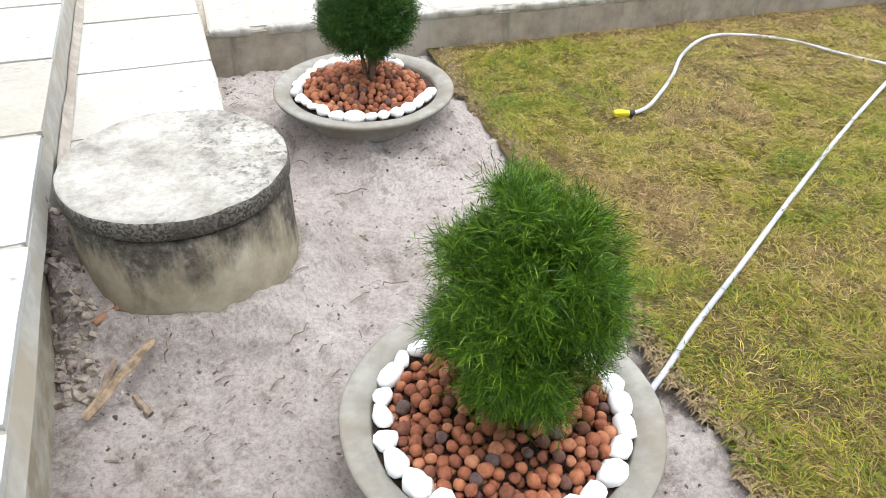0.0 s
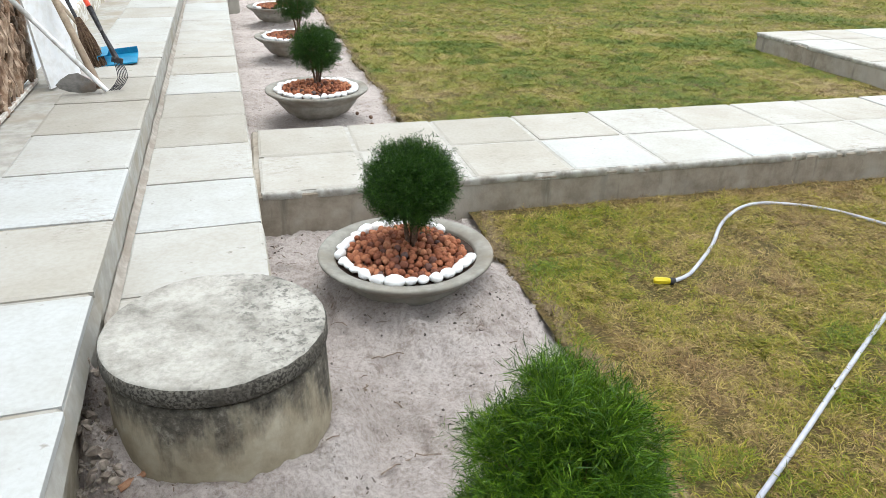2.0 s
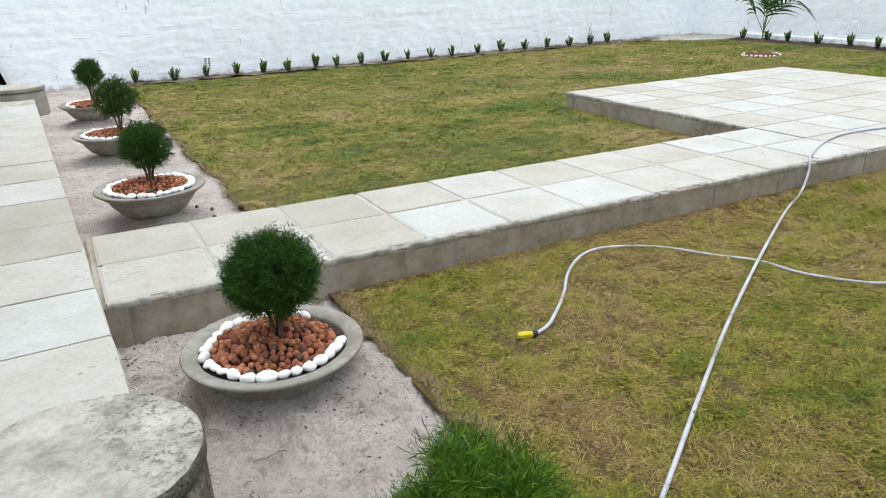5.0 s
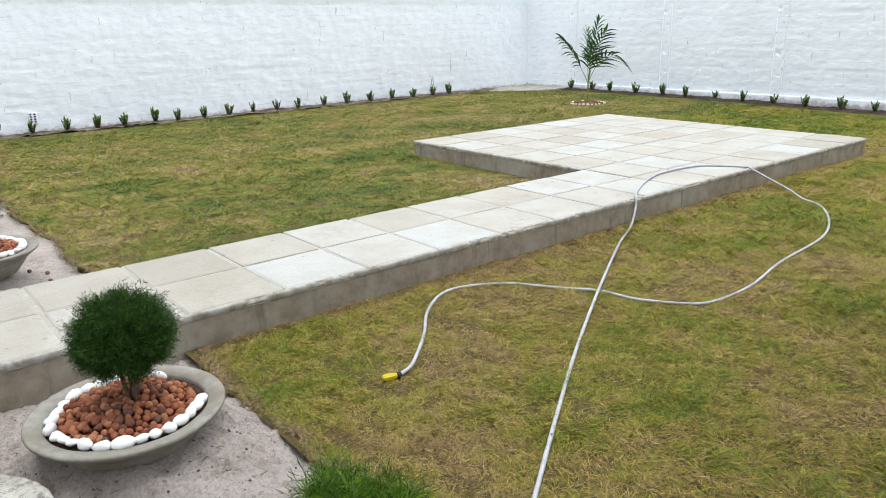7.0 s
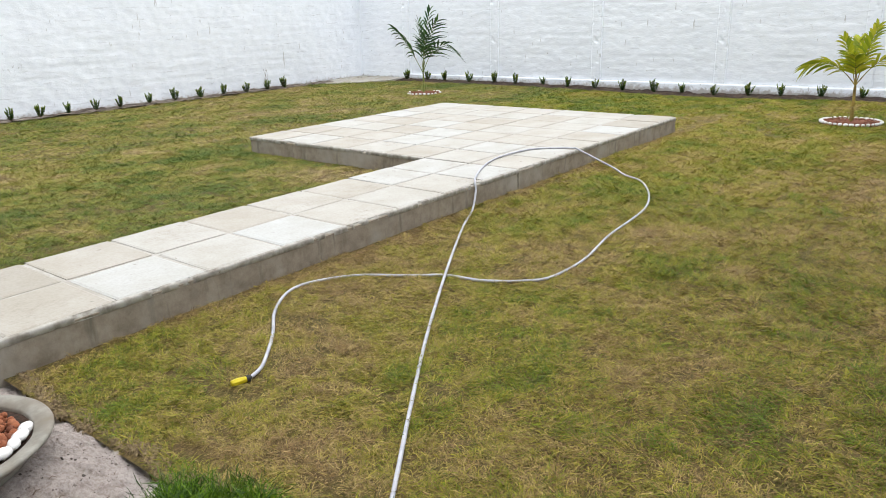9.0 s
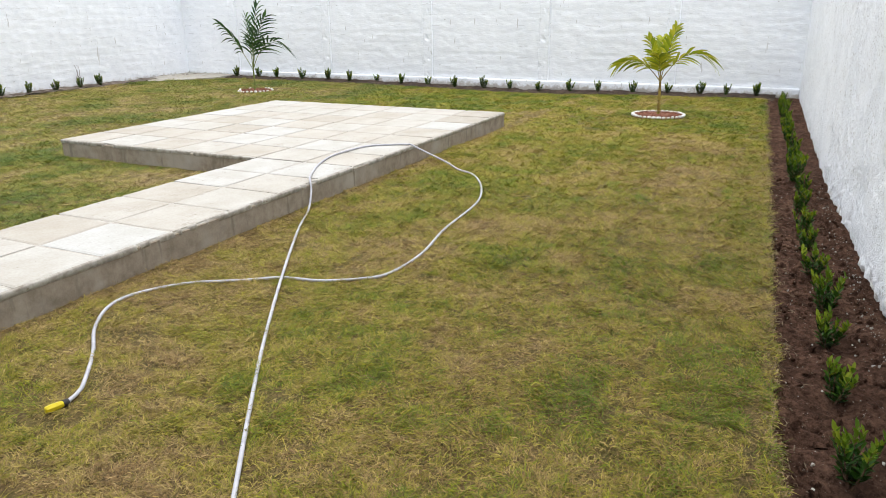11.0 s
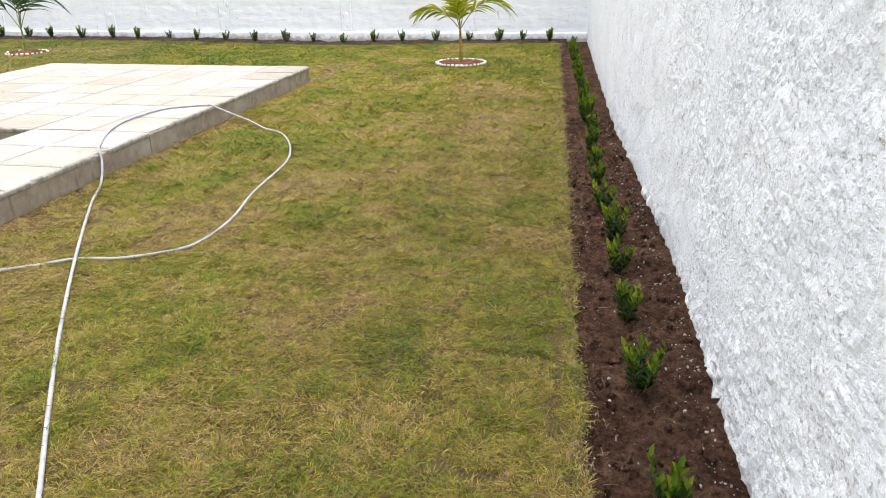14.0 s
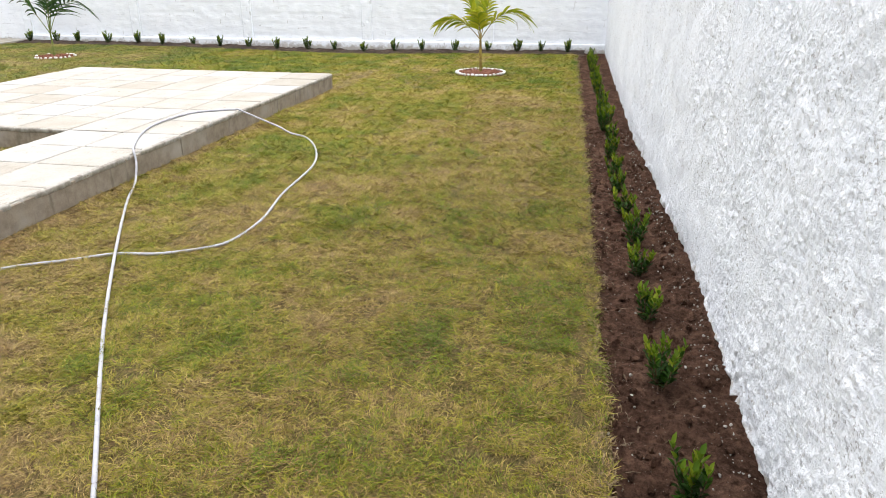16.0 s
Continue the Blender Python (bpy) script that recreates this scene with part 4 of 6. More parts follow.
lay(walk_r, CUT, edge_m(-1.035) + 0.26, -1.035, TIER_R - 0.011, 2.06)

# ---- old shaft with its lid, beside the walkway ----
def shaft(place, r, top, lid_h, label, turn=0.0, ring_mat=M_RING, lid_mat=M_LID, side_mat=M_LIDSIDE, marks=("buff concrete ring with black algae above a ragged line", "pale worn concrete lid with dark lichen")):
    e = thing("inspection_shaft", (*place, 0), label, "manhole", turn=turn)
    bm = bmesh.new()
    hb = top - lid_h - 0.012
    add_lathe(bm, [(r * 0.99, -0.12), (r * 1.005, 0.05), (r * 0.985, hb * 0.6), (r * 0.975, hb - 0.008), (r * 0.955, hb), (0, hb)], 64, 0.006, 3)
    part("shaft_ring", bm, ring_mat, e, marks[0], smooth=True)
    bm = bmesh.new()
    prof = [(0, hb), (r * 0.93, hb), (r * 0.94, hb + 0.012), (r * 0.985, hb + 0.014), (r * 1.0, hb + 0.022), (r * 1.0, top - 0.012), (r * 0.985, top - 0.002)]
    prof += [(r * (0.965 - 0.0386 * q), top + 0.002) for q in range(24)] + [(0, top + 0.002)]
    add_lathe(bm, prof, 96, 0.004, 7)
    for v in bm.verts:
        if v.co.z > top - 0.004:
            v.co.z += 0.004 * fbm(v.co.x, v.co.y, 14, 3) + 0.004 * fbm(v.co.x, v.co.y, 48, 5, 3) * min(1.0, max(0.15, 0.5 + 3 * (v.co.x + 0.2 * v.co.y)))
    lid = part("lid", bm, lid_mat, e, marks[1], smooth=True)
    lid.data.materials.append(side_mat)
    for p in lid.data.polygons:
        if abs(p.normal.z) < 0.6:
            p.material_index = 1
    return e


shaft((-0.108, -1.425), 0.292, 0.375, 0.055, "round old concrete shaft with a weathered lid standing in the sand")
shaft((-0.43, 7.28), 0.33, 0.33, 0.05, "far round concrete shaft at the walkway's end", 70, M_RENDER, M_FILL, M_RENDER, ("buff rendered ring", "pale grey concrete lid"))

# ---- planters ----
def ico(seed, sub, squash):
    rr = random.Random(seed)
    bm = bmesh.new()
    bmesh.ops.create_icosphere(bm, subdivisions=sub, radius=1.0)
    o = Vector((rr.uniform(0, 50), rr.uniform(0, 50), rr.uniform(0, 50)))
    for v in bm.verts:
        k = 1 + squash * noise.noise(v.co * 1.1 + o)
        v.co = Vector((v.co.x * k * rr_scale[0], v.co.y * k * rr_scale[1], v.co.z * k * rr_scale[2]))
    return bm


def pebble_mesh(name, seed, sub, squash, scale, material):
    global rr_scale
    rr_scale = scale
    bm = ico(seed, sub, squash)
    me = bpy.data.meshes.new(name)
    bm.to_mesh(me)
    bm.free()
    for p in me.polygons:
        p.use_smooth = True
    me.materials.append(material)
    return me


rr_scale = (1, 1, 1)
CLAY_FINE = [pebble_mesh("clay_ball", 10 + s, 2, 0.22, (1, 0.93, 0.9), M_CLAY) for s in range(5)]
CLAY = [pebble_mesh("clay_ball", 30 + s, 1, 0.2, (1, 0.93, 0.9), M_CLAY) for s in range(4)]
WHITE = [pebble_mesh("white_stone", 50 + s, 2, 0.36, (1.0, 0.76, 0.66), M_PEBBLE) for s in range(6)]

BOWL_PROFILE = [(0.0, 0.05), (0.20, 0.06), (0.250, 0.12), (0.264, 0.186), (0.269, 0.194), (0.319, 0.205), (0.326, 0.2025), (0.328, 0.197), (0.3255, 0.190),
                (0.312, 0.180), (0.262, 0.143), (0.210, 0.098), (0.165, 0.052), (0.142, 0.020), (0.130, -0.03), (0.0, -0.03)]


def packed(rr, radius, gap, tries=9000):
    pts = []
    cell = {}
    for _ in range(tries):
        a, d = rr.uniform(0, math.tau), radius * math.sqrt(rr.random())
        x, y = d * math.cos(a), d * math.sin(a)
        ci, cj = int(x / gap), int(y / gap)
        ok = True
        for i in range(ci - 2, ci + 3):
            for j in range(cj - 2, cj + 3):
                for (px, py) in cell.get((i, j), ()):
                    if (px - x) ** 2 + (py - y) ** 2 < gap * gap:
                        ok = False
        if ok:
            cell.setdefault((ci, cj), []).append((x, y))
            pts.append((x, y))
    return pts


def planter(place, seed, label, fine, scale=1.0, z=0.0):
    rr = random.Random(seed)
    e = thing("planter_bowl", (place[0], place[1], z), label, "planter", "concrete planter bowls beside the walkway", turn=rr.uniform(0, 360))
    e.scale = (scale,) * 3
    bm = bmesh.new()
    add_lathe(bm, BOWL_PROFILE, 96, 0.006, seed)
    part("bowl", bm, M_BOWL, e, "smooth grey cast-concrete bowl with a broad flat rim", smooth=True)
    bm = bmesh.new()
    add_lathe(bm, [(0.262, 0.180), (0.20, 0.184), (0.10, 0.190), (0, 0.192)], 40, 0.02, seed)
    part("soil", bm, M_POTSOIL, e)
    a = rr.uniform(0, 1)
    while a < math.tau - 0.1:
        s = rr.uniform(0.024, 0.037)
        st = new("white_stone", rr.choice(WHITE))
        st.parent = e
        step = 1.80 * s / 0.242
        mid = a + step / 2
        st.matrix_basis = pose(0.242 * math.cos(mid) + rr.uniform(-.004, .004), 0.242 * math.sin(mid) + rr.uniform(-.004, .004), 0.200 + rr.uniform(-.004, .004), rr.uniform(-25, 25), rr.uniform(-15, 15), math.degrees(mid) + 90 + rr.uniform(-22, 22)) @ Matrix.Diagonal((s, s * rr.uniform(0.82, 1.15), s * rr.uniform(0.75, 1.08), 1))
        a += step
    pts = packed(rr, 0.216, 0.0222)
    if fine is None:
        bm = bmesh.new()
        for (x, y) in pts:
            s = rr.uniform(0.012, 0.017)
            bmesh.ops.create_icosphere(bm, subdivisions=1, radius=s, matrix=pose(x, y, 0.202 + 0.014 * (1 - (math.hypot(x, y) / 0.2) ** 2), rr.uniform(0, 90), 0, rr.uniform(0, 90)))
        part("clay_fill", bm, M_CLAY, e, smooth=True)["kind"] = "stuff"
    else:
        for (x, y) in pts:
            s = rr.uniform(0.0118, 0.0178)
            b = new("clay_ball", rr.choice(fine))
            b.parent = e
            b.matrix_basis = pose(x, y, 0.202 + 0.020 * (1 - (math.hypot(x, y) / 0.2) ** 2) + rr.uniform(-.004, .006), rr.uniform(0, 360), rr.uniform(0, 360), rr.uniform(0, 360)) @ Matrix.Diagonal((s, s * rr.uniform(0.85, 1.1), s, 1))
        bm = bmesh.new()
        for (x, y) in packed(rr, 0.222, 0.020, 4000):
            bmesh.ops.create_icosphere(bm, subdivisions=1, radius=rr.uniform(0.010, 0.014), matrix=pose(x, y, 0.188 + 0.008 * (1 - (math.hypot(x, y) / 0.2) ** 2)))
        part("clay_fill", bm, M_CLAY, e, smooth=True)["kind"] = "stuff"
    return e


def shrub_crown(rr, c, rx, rz, tips, per, length, width, egg=0.0, droop=0.0, clump=14, thread=0.42, curl=0.35):
    """Threadlike sprays: clumps over an uneven outline, each a burst of curved needles, with dark gaps between."""
    g = np.random.default_rng(rr.randrange(10 ** 6))

    def unit(n):
        d = g.normal(size=(n, 3))
        return d / np.linalg.norm(d, axis=1)[:, None]

    def put(d, rad):
        prof = 1 - egg * d[:, 2]
        b = np.stack([d[:, 0] * rad * rx * prof, d[:, 1] * rad * rx * prof, d[:, 2] * rad * rz], axis=1)
        flat = b[:, 2] < -0.86 * rz
        b[flat, 2] = -0.86 * rz + (b[flat, 2] + 0.86 * rz) * 0.4
        return b
    nc = max(60, tips // clump)
    cd = unit(nc)
    lump = np.array([1 + 0.10 * noise.noise(Vector(q) * 2.3 + Vector((c[0] * 9, c[1] * 7, 3))) + 0.10 * noise.noise(Vector(q) * 6) for q in cd])
    cen = put(cd, np.clip((0.62 + 0.38 * g.random(nc) ** 0.6) * lump, 0.3, 1.12))
    which = g.integers(0, nc, tips)
    base = cen[which] + g.normal(size=(tips, 3)) * (0.075 * rx)
    d = cd[which]
    inner = int(tips * 0.40)
    di = unit(inner)
    base = np.concatenate([base, put(di, 0.25 + 0.6 * g.random(inner))])
    d = np.concatenate([d, di]) + unit(tips + inner) * 0.55
    d /= np.linalg.norm(d, axis=1)[:, None]
    n = len(base)
    low = (base[:, 2] < -0.1 * rz).astype(float)
    base = base + np.array(c)
    d = d * 0.75 + unit(n) * 0.55
    d[:, 2] += 0.25 - droop * low
    d /= np.linalg.norm(d, axis=1)[:, None]
    arc = np.cross(d, unit(n)) * 0.55
    ln = length * (0.6 + 0.7 * g.random(n))
    m = n * per
    u = g.random(m) ** 0.8
    r = np.repeat
    lu = (r(ln, per) * u)[:, None]
    b = r(base, per, axis=0) + r(d, per, axis=0) * lu + r(arc, per, axis=0) * lu * u[:, None]
    tang = r(d, per, axis=0) + 2 * r(arc, per, axis=0) * u[:, None]
    tang /= np.linalg.norm(tang, axis=1)[:, None]
    dd = tang * 0.75 + unit(m) * 0.75
    dd /= np.linalg.norm(dd, axis=1)[:, None]
    nl = length * thread * (0.5 + 0.8 * g.random(m))
    # the sprig's own stalk leads, the side needles follow
    b = np.concatenate([base, b])
    dd = np.concatenate([d, dd])
    nl = np.concatenate([ln, nl])
    m += n
    side = np.cross(dd, unit(m))
    side /= np.linalg.norm(side, axis=1)[:, None] + 1e-9
    bend = np.cross(side, dd) * (g.normal(size=m) * curl)[:, None]
    bend[:n] = arc
    w = width * (0.7 + 0.6 * g.random(m))
    core = np.arange(n) >= tips               # the crowded twigs inside
    w = w * np.where(np.concatenate([core, r(core, per)]), 1.7, 1.0)
    mid = b + dd * (nl * 0.55)[:, None] + bend * (nl * 0.30)[:, None]
    tip = b + dd * nl[:, None] + bend * nl[:, None]
    s = side * (w / 2)[:, None]
    v = np.stack([b, mid - s, mid + s, tip], axis=1).reshape(-1, 3)
    o = (np.arange(m) * 4)[:, None]
    t = np.concatenate([o + np.array([[0, 2, 1]]), o + np.array([[1, 2, 3]])], axis=0)
    return v, t


def shrub(place, zc, rx, rz, foot, seed, label, material, tips, per, length, width, egg, droop=0.0, clump=14, thread=0.42, curl=0.35):
    rr = random.Random(seed)
    e = thing("potted_shrub", (place[0], place[1], foot), label, "shrub", "clipped round shrubs in the bowls")
    h = zc - foot
    bm = bmesh.new()
    stems = 3 if rx > 0.19 else 4
    for k in range(stems):
        a = k * math.tau / stems + rr.uniform(-.4, .4)
        top = Vector((0.35 * rx * math.cos(a), 0.35 * rx * math.sin(a), h - 0.15 * rz))
        add_tube(bm, [(0.012 * math.cos(a), 0.012 * math.sin(a), -0.03), (0.014 * math.cos(a), 0.014 * math.sin(a), h * 0.25), tuple(top * 0.6 + Vector((0, 0, 0.1 * h))), tuple(top)], [0.011, 0.009, 0.006, 0.003], 7)
        for q in range(5):
            b = a + rr.uniform(-1.2, 1.2)
            el = rr.uniform(-0.5, 0.9)
            p0 = top * rr.uniform(0.45, 0.95)
            p1 = Vector((0.75 * rx * math.cos(b) * math.cos(el), 0.75 * rx * math.sin(b) * math.cos(el), h + 0.75 * rz * math.sin(el)))
            add_tube(bm, [p0, (p0 + p1) / 2 + Vector((0, 0, 0.01)), p1], [0.004, 0.003, 0.0012], 5)
    part("trunk", bm, M_BARK, e, "thin brown forked stems", smooth=True)
    v, t = shrub_crown(rr, (0, 0, h), rx, rz, tips, per, length, width, egg, droop, clump, thread, curl)
    tri_cloud("crown", v, t, material, e)
    return e


planter((0.47, -2.31), 1, "grey concrete bowl with clay balls and a ring of white stones", CLAY_FINE)
planter((0.54, -0.745), 2, "grey concrete bowl with red clay balls ringed by white stones", CLAY_FINE)
planter((0.44, 1.84), 3, "grey concrete bowl with clay balls beyond the cross path", CLAY, 1.06, 0.0)
planter((0.40, 3.97), 4, "grey concrete bowl with clay balls and a ball shrub", None, 1.05, 0.0)
planter((0.34, 6.05), 5, "small-looking grey concrete bowl close to the block wall", None, 1.05, 0.0)
shrub((0.512, -2.285), 0.480, 0.156, 0.210, 0.17, 11, "bright green feathery shrub clipped to an egg shape", M_NEEDLE, 5600, 9, 0.046, 0.00135, 0.14, 0.4, 52, 0.66, 0.55)
shrub((0.562, -0.745), 0.470, 0.154, 0.140, 0.17, 12, "dark green fine-needled shrub clipped to a ball", M_NEEDLE_DARK, 7600, 8, 0.030, 0.0016, 0.04, 0.0, 20)
shrub((0.45, 1.86), 0.472, 0.152, 0.138, 0.17, 13, "dark green ball shrub on a forked stem", M_NEEDLE_DARK, 4200, 8, 0.032, 0.0017, 0.05, 0.0, 13)
shrub((0.455, 3.97), 0.515, 0.172, 0.160, 0.17, 14, "dark green ball shrub on a thin stem", M_NEEDLE_DARK, 2400, 8, 0.034, 0.0028, 0.04, 0.0, 10)
shrub((0.365, 6.08), 0.540, 0.130, 0.135, 0.17, 15, "green small ball shrub near the block wall", M_NEEDLE_DARK, 1700, 8, 0.036, 0.0034, 0.04, 0.0, 5)

# ---- hedge plants along the walls ----
def leafy_plant(seed, height, stems, leaf_len, fresh):
    rr = random.Random(seed)
    e = thing("hedge_plant", (0, 0, 0), "small leafy hedge seedling with yellow-green tips in dark soil", "plant", "hedge seedlings along the walls")
    bm = bmesh.new()
    tops = []
    turn = rr.uniform(0, math.tau)
    for k in range(stems):
        a = turn + k * math.tau / stems + rr.uniform(-.5, .5)
        spread = rr.uniform(0.14, 0.40) * height if k else 0.06 * height
        hh = height * (rr.uniform(0.5, 0.88) if k else 0.86)
        p = [(0, 0, -0.03), (spread * 0.62 * math.cos(a), spread * 0.62 * math.sin(a), hh * 0.42), (spread * math.cos(a), spread * math.sin(a), hh)]
        add_tube(bm, p, [0.004, 0.003, 0.0016], 5)
        tops.append(p)
    part("stem", bm, M_BARK, e)
    verts, faces, young = [], [], []
    for p in tops:
        for q in range(17):
            u = 0.16 + 0.84 * q / 16
            a, b = (Vector(p[0]), Vector(p[1])) if u < 0.5 else (Vector(p[1]), Vector(p[2]))
            base = a.lerp(b, (u * 2) % 1.0 if u < 1 else 1.0)
            ang = q * 2.4 + rr.uniform(-.4, .4)
            up = 0.55 + 2.2 * u * u + rr.uniform(-.2, .4)
            d = Vector((math.cos(ang), math.sin(ang), up)).normalized()
            s = d.cross(Vector((0, 0, 1))).normalized()
            nrm = s.cross(d)
            L = leaf_len * rr.uniform(0.7, 1.15) * (0.8 if u > 0.9 else 1)
            w = L * rr.uniform(0.17, 0.23)
            o = len(verts)
            pts = [base, base + d * L * 0.35 + s * w + nrm * 0.004, base + d * L * 0.35 - nrm * 0.002, base + d * L * 0.35 - s * w + nrm * 0.004,
                   base + d * L * 0.72 + s * w * 0.85 + nrm * 0.002, base + d * L * 0.72 - nrm * 0.004, base + d * L * 0.72 - s * w * 0.85 + nrm * 0.002, base + d * L - nrm * 0.008 * rr.random()]
            verts += [tuple(x) for x in pts]
            faces += [(o, o + 2, o + 1), (o, o + 3, o + 2), (o + 1, o + 2, o + 5, o + 4), (o + 2, o + 3, o + 6, o + 5), (o + 4, o + 5, o + 7), (o + 5, o + 6, o + 7)]
            young += [1 if u + rr.uniform(-.12, .12) > 0.74 else 0] * 6
    fol = arrays("foliage", verts, faces, M_LEAF, e, smooth=True)
    fol.data.materials.append(M_TIP)
    for f, k in zip(fol.data.polygons, young):
        f.material_index = k
    return e


ra = random.Random(21)
KINDS = [leafy_plant(100 + k, 0.195 + 0.02 * (k % 3), 8 + k % 3, 0.046, True) for k in range(5)]
first = list(KINDS)


def plant_at(x, y, z, size=1.0, slim=1.0):
    m = pose(x, y, z, 0, 0, ra.uniform(0, 360))
    if first:
        ob = first.pop()
        ob.matrix_basis = m @ Matrix.Diagonal((size * slim, size * slim, size * ra.uniform(0.9, 1.1), 1))
    else:
        ob = copy_thing(ra.choice(KINDS), m)
        ob.scale = (size * slim, size * slim, size * ra.uniform(0.9, 1.1))
    return ob


for x in (1.16, 1.69, 2.33, 2.93, 3.45, 3.87, 4.36, 4.88, 5.32, 5.86, 6.38, 6.88, 7.42, 7.95, 8.4, 8.95, 9.5, 10.0, 10.55, 11.1, 11.6, 12.1, 12.55):
    y = -3.69 + 0.0462 * x + (-0.04 if 3.8 < x < 3.95 else 0.0) + ra.uniform(-.015, .015)
    plant_at(x, y, soil_z(x, y), ra.uniform(0.95, 1.12))
for x in (1.12, 1.71, 2.2, 2.69, 3.14, 3.57, 4.06, 4.46, 4.93, 5.38, 5.86, 6.34, 6.8, 7.38, 7.91, 8.49, 9.04, 9.62, 10.18, 10.65):
    y = wall_a(x) - 0.22
    plant_at(x, y, soil_z(x, y) + 0.055, ra.uniform(0.9, 1.15), 1.05)
for y in (8.13, 7.54, 7.0, 6.35, 5.68, 5.14, 4.5, 3.92, 3.32, 2.74, 2.14, 1.6, 1.03, 0.44, -0.09, -0.69, -1.29, -1.83, -2.24, -2.72):
    x = 13.2 + ra.uniform(-.03, .03)
    plant_at(x, y, soil_z(x, y) + 0.045, ra.uniform(0.9, 1.2), 1.05)

# bare climber against the block wall
e = thing("wall_creeper", (10.3, wall_a(10.3) - 0.16, 0.0), "thin leafless creeper stem against the white wall", "plant")
bm = bmesh.new()
rr = random.Random(4)
for k in range(3):
    p = [(0, 0, -0.03)]
    for q in range(1, 8):
        p.append((0.03 * k - 0.03 + rr.uniform(-.03, .03), 0.10 + rr.uniform(0, .02), 0.062 * q))
    add_tube(bm, p, [0.006 - 0.0006 * q for q in range(8)], 5)
part("stem", bm, M_BARK, e)

# ---- young palms in ringed beds ----
def frond(rr, length, droop, leaf, count, material, stalk_mat, parent, az, el, start, leaf_w, roll):
    d0 = Vector((math.cos(az) * math.cos(el), math.sin(az) * math.cos(el), math.sin(el)))
    pts = []
    n = 12
    p = Vector(start)
    d = d0.copy()
    for k in range(n + 1):
        pts.append(p.copy())
        p = p + d * (length / n)
        d = (d + Vector((0, 0, -droop / n * (0.4 + 1.4 * k / n)))).normalized()
    bm = bmesh.new()
    add_tube(bm, pts, [0.0075 * (1 - 0.82 * k / n) for k in range(n + 1)], 6)
    st = part("frond", bm, stalk_mat, parent, smooth=True)
    verts, faces = [], []
    for k in range(count):
        u = 0.34 + 0.66 * k / (count - 1)
        i = min(int(u * n), n - 1)
        base = pts[i].lerp(pts[i + 1], u * n - i)
        axis = (pts[i + 1] - pts[i]).normalized()
        side0 = axis.cross(Vector((0, 0, 1)))
        if side0.length < 0.1:
            side0 = Vector((-math.sin(az), math.cos(az), 0))
        side0.normalize()
        side0 = Matrix.Rotation(radians(roll), 3, axis) @ side0      # the whole frond is twisted on its stalk
        flat = side0.cross(axis).normalized()
        for sgn in (1, -1):
            L = leaf * (0.50 + 0.62 * math.sin(math.pi * min(1, 0.10 + u * 0.80))) * rr.uniform(0.85, 1.1)
            dirn = (side0 * sgn * rr.uniform(0.62, 0.85) * (1.25 - 0.6 * u) + axis * (0.55 + 0.45 * u) + flat * rr.uniform(-0.05, 0.22)).normalized()
            wv = dirn.cross(flat).normalized()
            tilt = sgn * rr.uniform(0.1, 0.6)
            wv, nn = wv * math.cos(tilt) + flat * math.sin(tilt), flat * math.cos(tilt) - wv * math.sin(tilt)
            o = len(verts)
            for q, (f, w) in enumerate(((0, 0.35), (0.25, 1.0), (0.55, 0.85), (0.8, 0.5), (1.0, 0.03))):
                c = base + dirn * L * f + Vector((0, 0, -0.42 * L * f * f))
                verts += [tuple(c - wv * leaf_w * w), tuple(c + nn * -0.004), tuple(c + wv * leaf_w * w)]
            for q in range(4):
                a = o + 3 * q
                faces += [(a, a + 1, a + 4, a + 3), (a + 1, a + 2, a + 5, a + 4)]
    arrays("leaf_blade", verts, faces, material, st, smooth=True)
    return st


def stone_ring(x, y, z, radius, n, label, gaps=()):
    e = thing("mulch_ring", (x, y, z), label, "plant bed", "mulched rings round the palms")
    bm = bmesh.new()
    add_lathe(bm, [(radius, -0.02), (radius * 0.9, 0.014), (radius * 0.4, 0.026), (0, 0.028)], 40, 0.05, n)
    part("mulch", bm, M_CHIP, e, "red-brown bark mulch")
    bm = bmesh.new()
    q = random.Random(n)
    for _ in range(240):
        a, d = q.uniform(0, math.tau), radius * 0.93 * math.sqrt(q.random())
        add_box(bm, (q.uniform(.02, .045), q.uniform(.01, .022), 0.007), (d * math.cos(a), d * math.sin(a), 0.026), 0, pose(0, 0, 0, q.uniform(-25, 25), q.uniform(-25, 25), q.uniform(0, 360)))
    part("bark_chips", bm, M_CHIP, e)["kind"] = "stuff"
    for k in range(n):
        if k in gaps:
            continue
        a = math.tau * k / n
        s = q.uniform(0.021, 0.032)
        st = new("white_stone", q.choice(WHITE))
        st.parent = e
        st.matrix_basis = pose(radius * math.cos(a), radius * math.sin(a), 0.022, q.uniform(-15, 15), q.uniform(-10, 10), math.degrees(a) + 90 + q.uniform(-20, 20)) @ Matrix.Diagonal((s, s, s, 1))
    return e


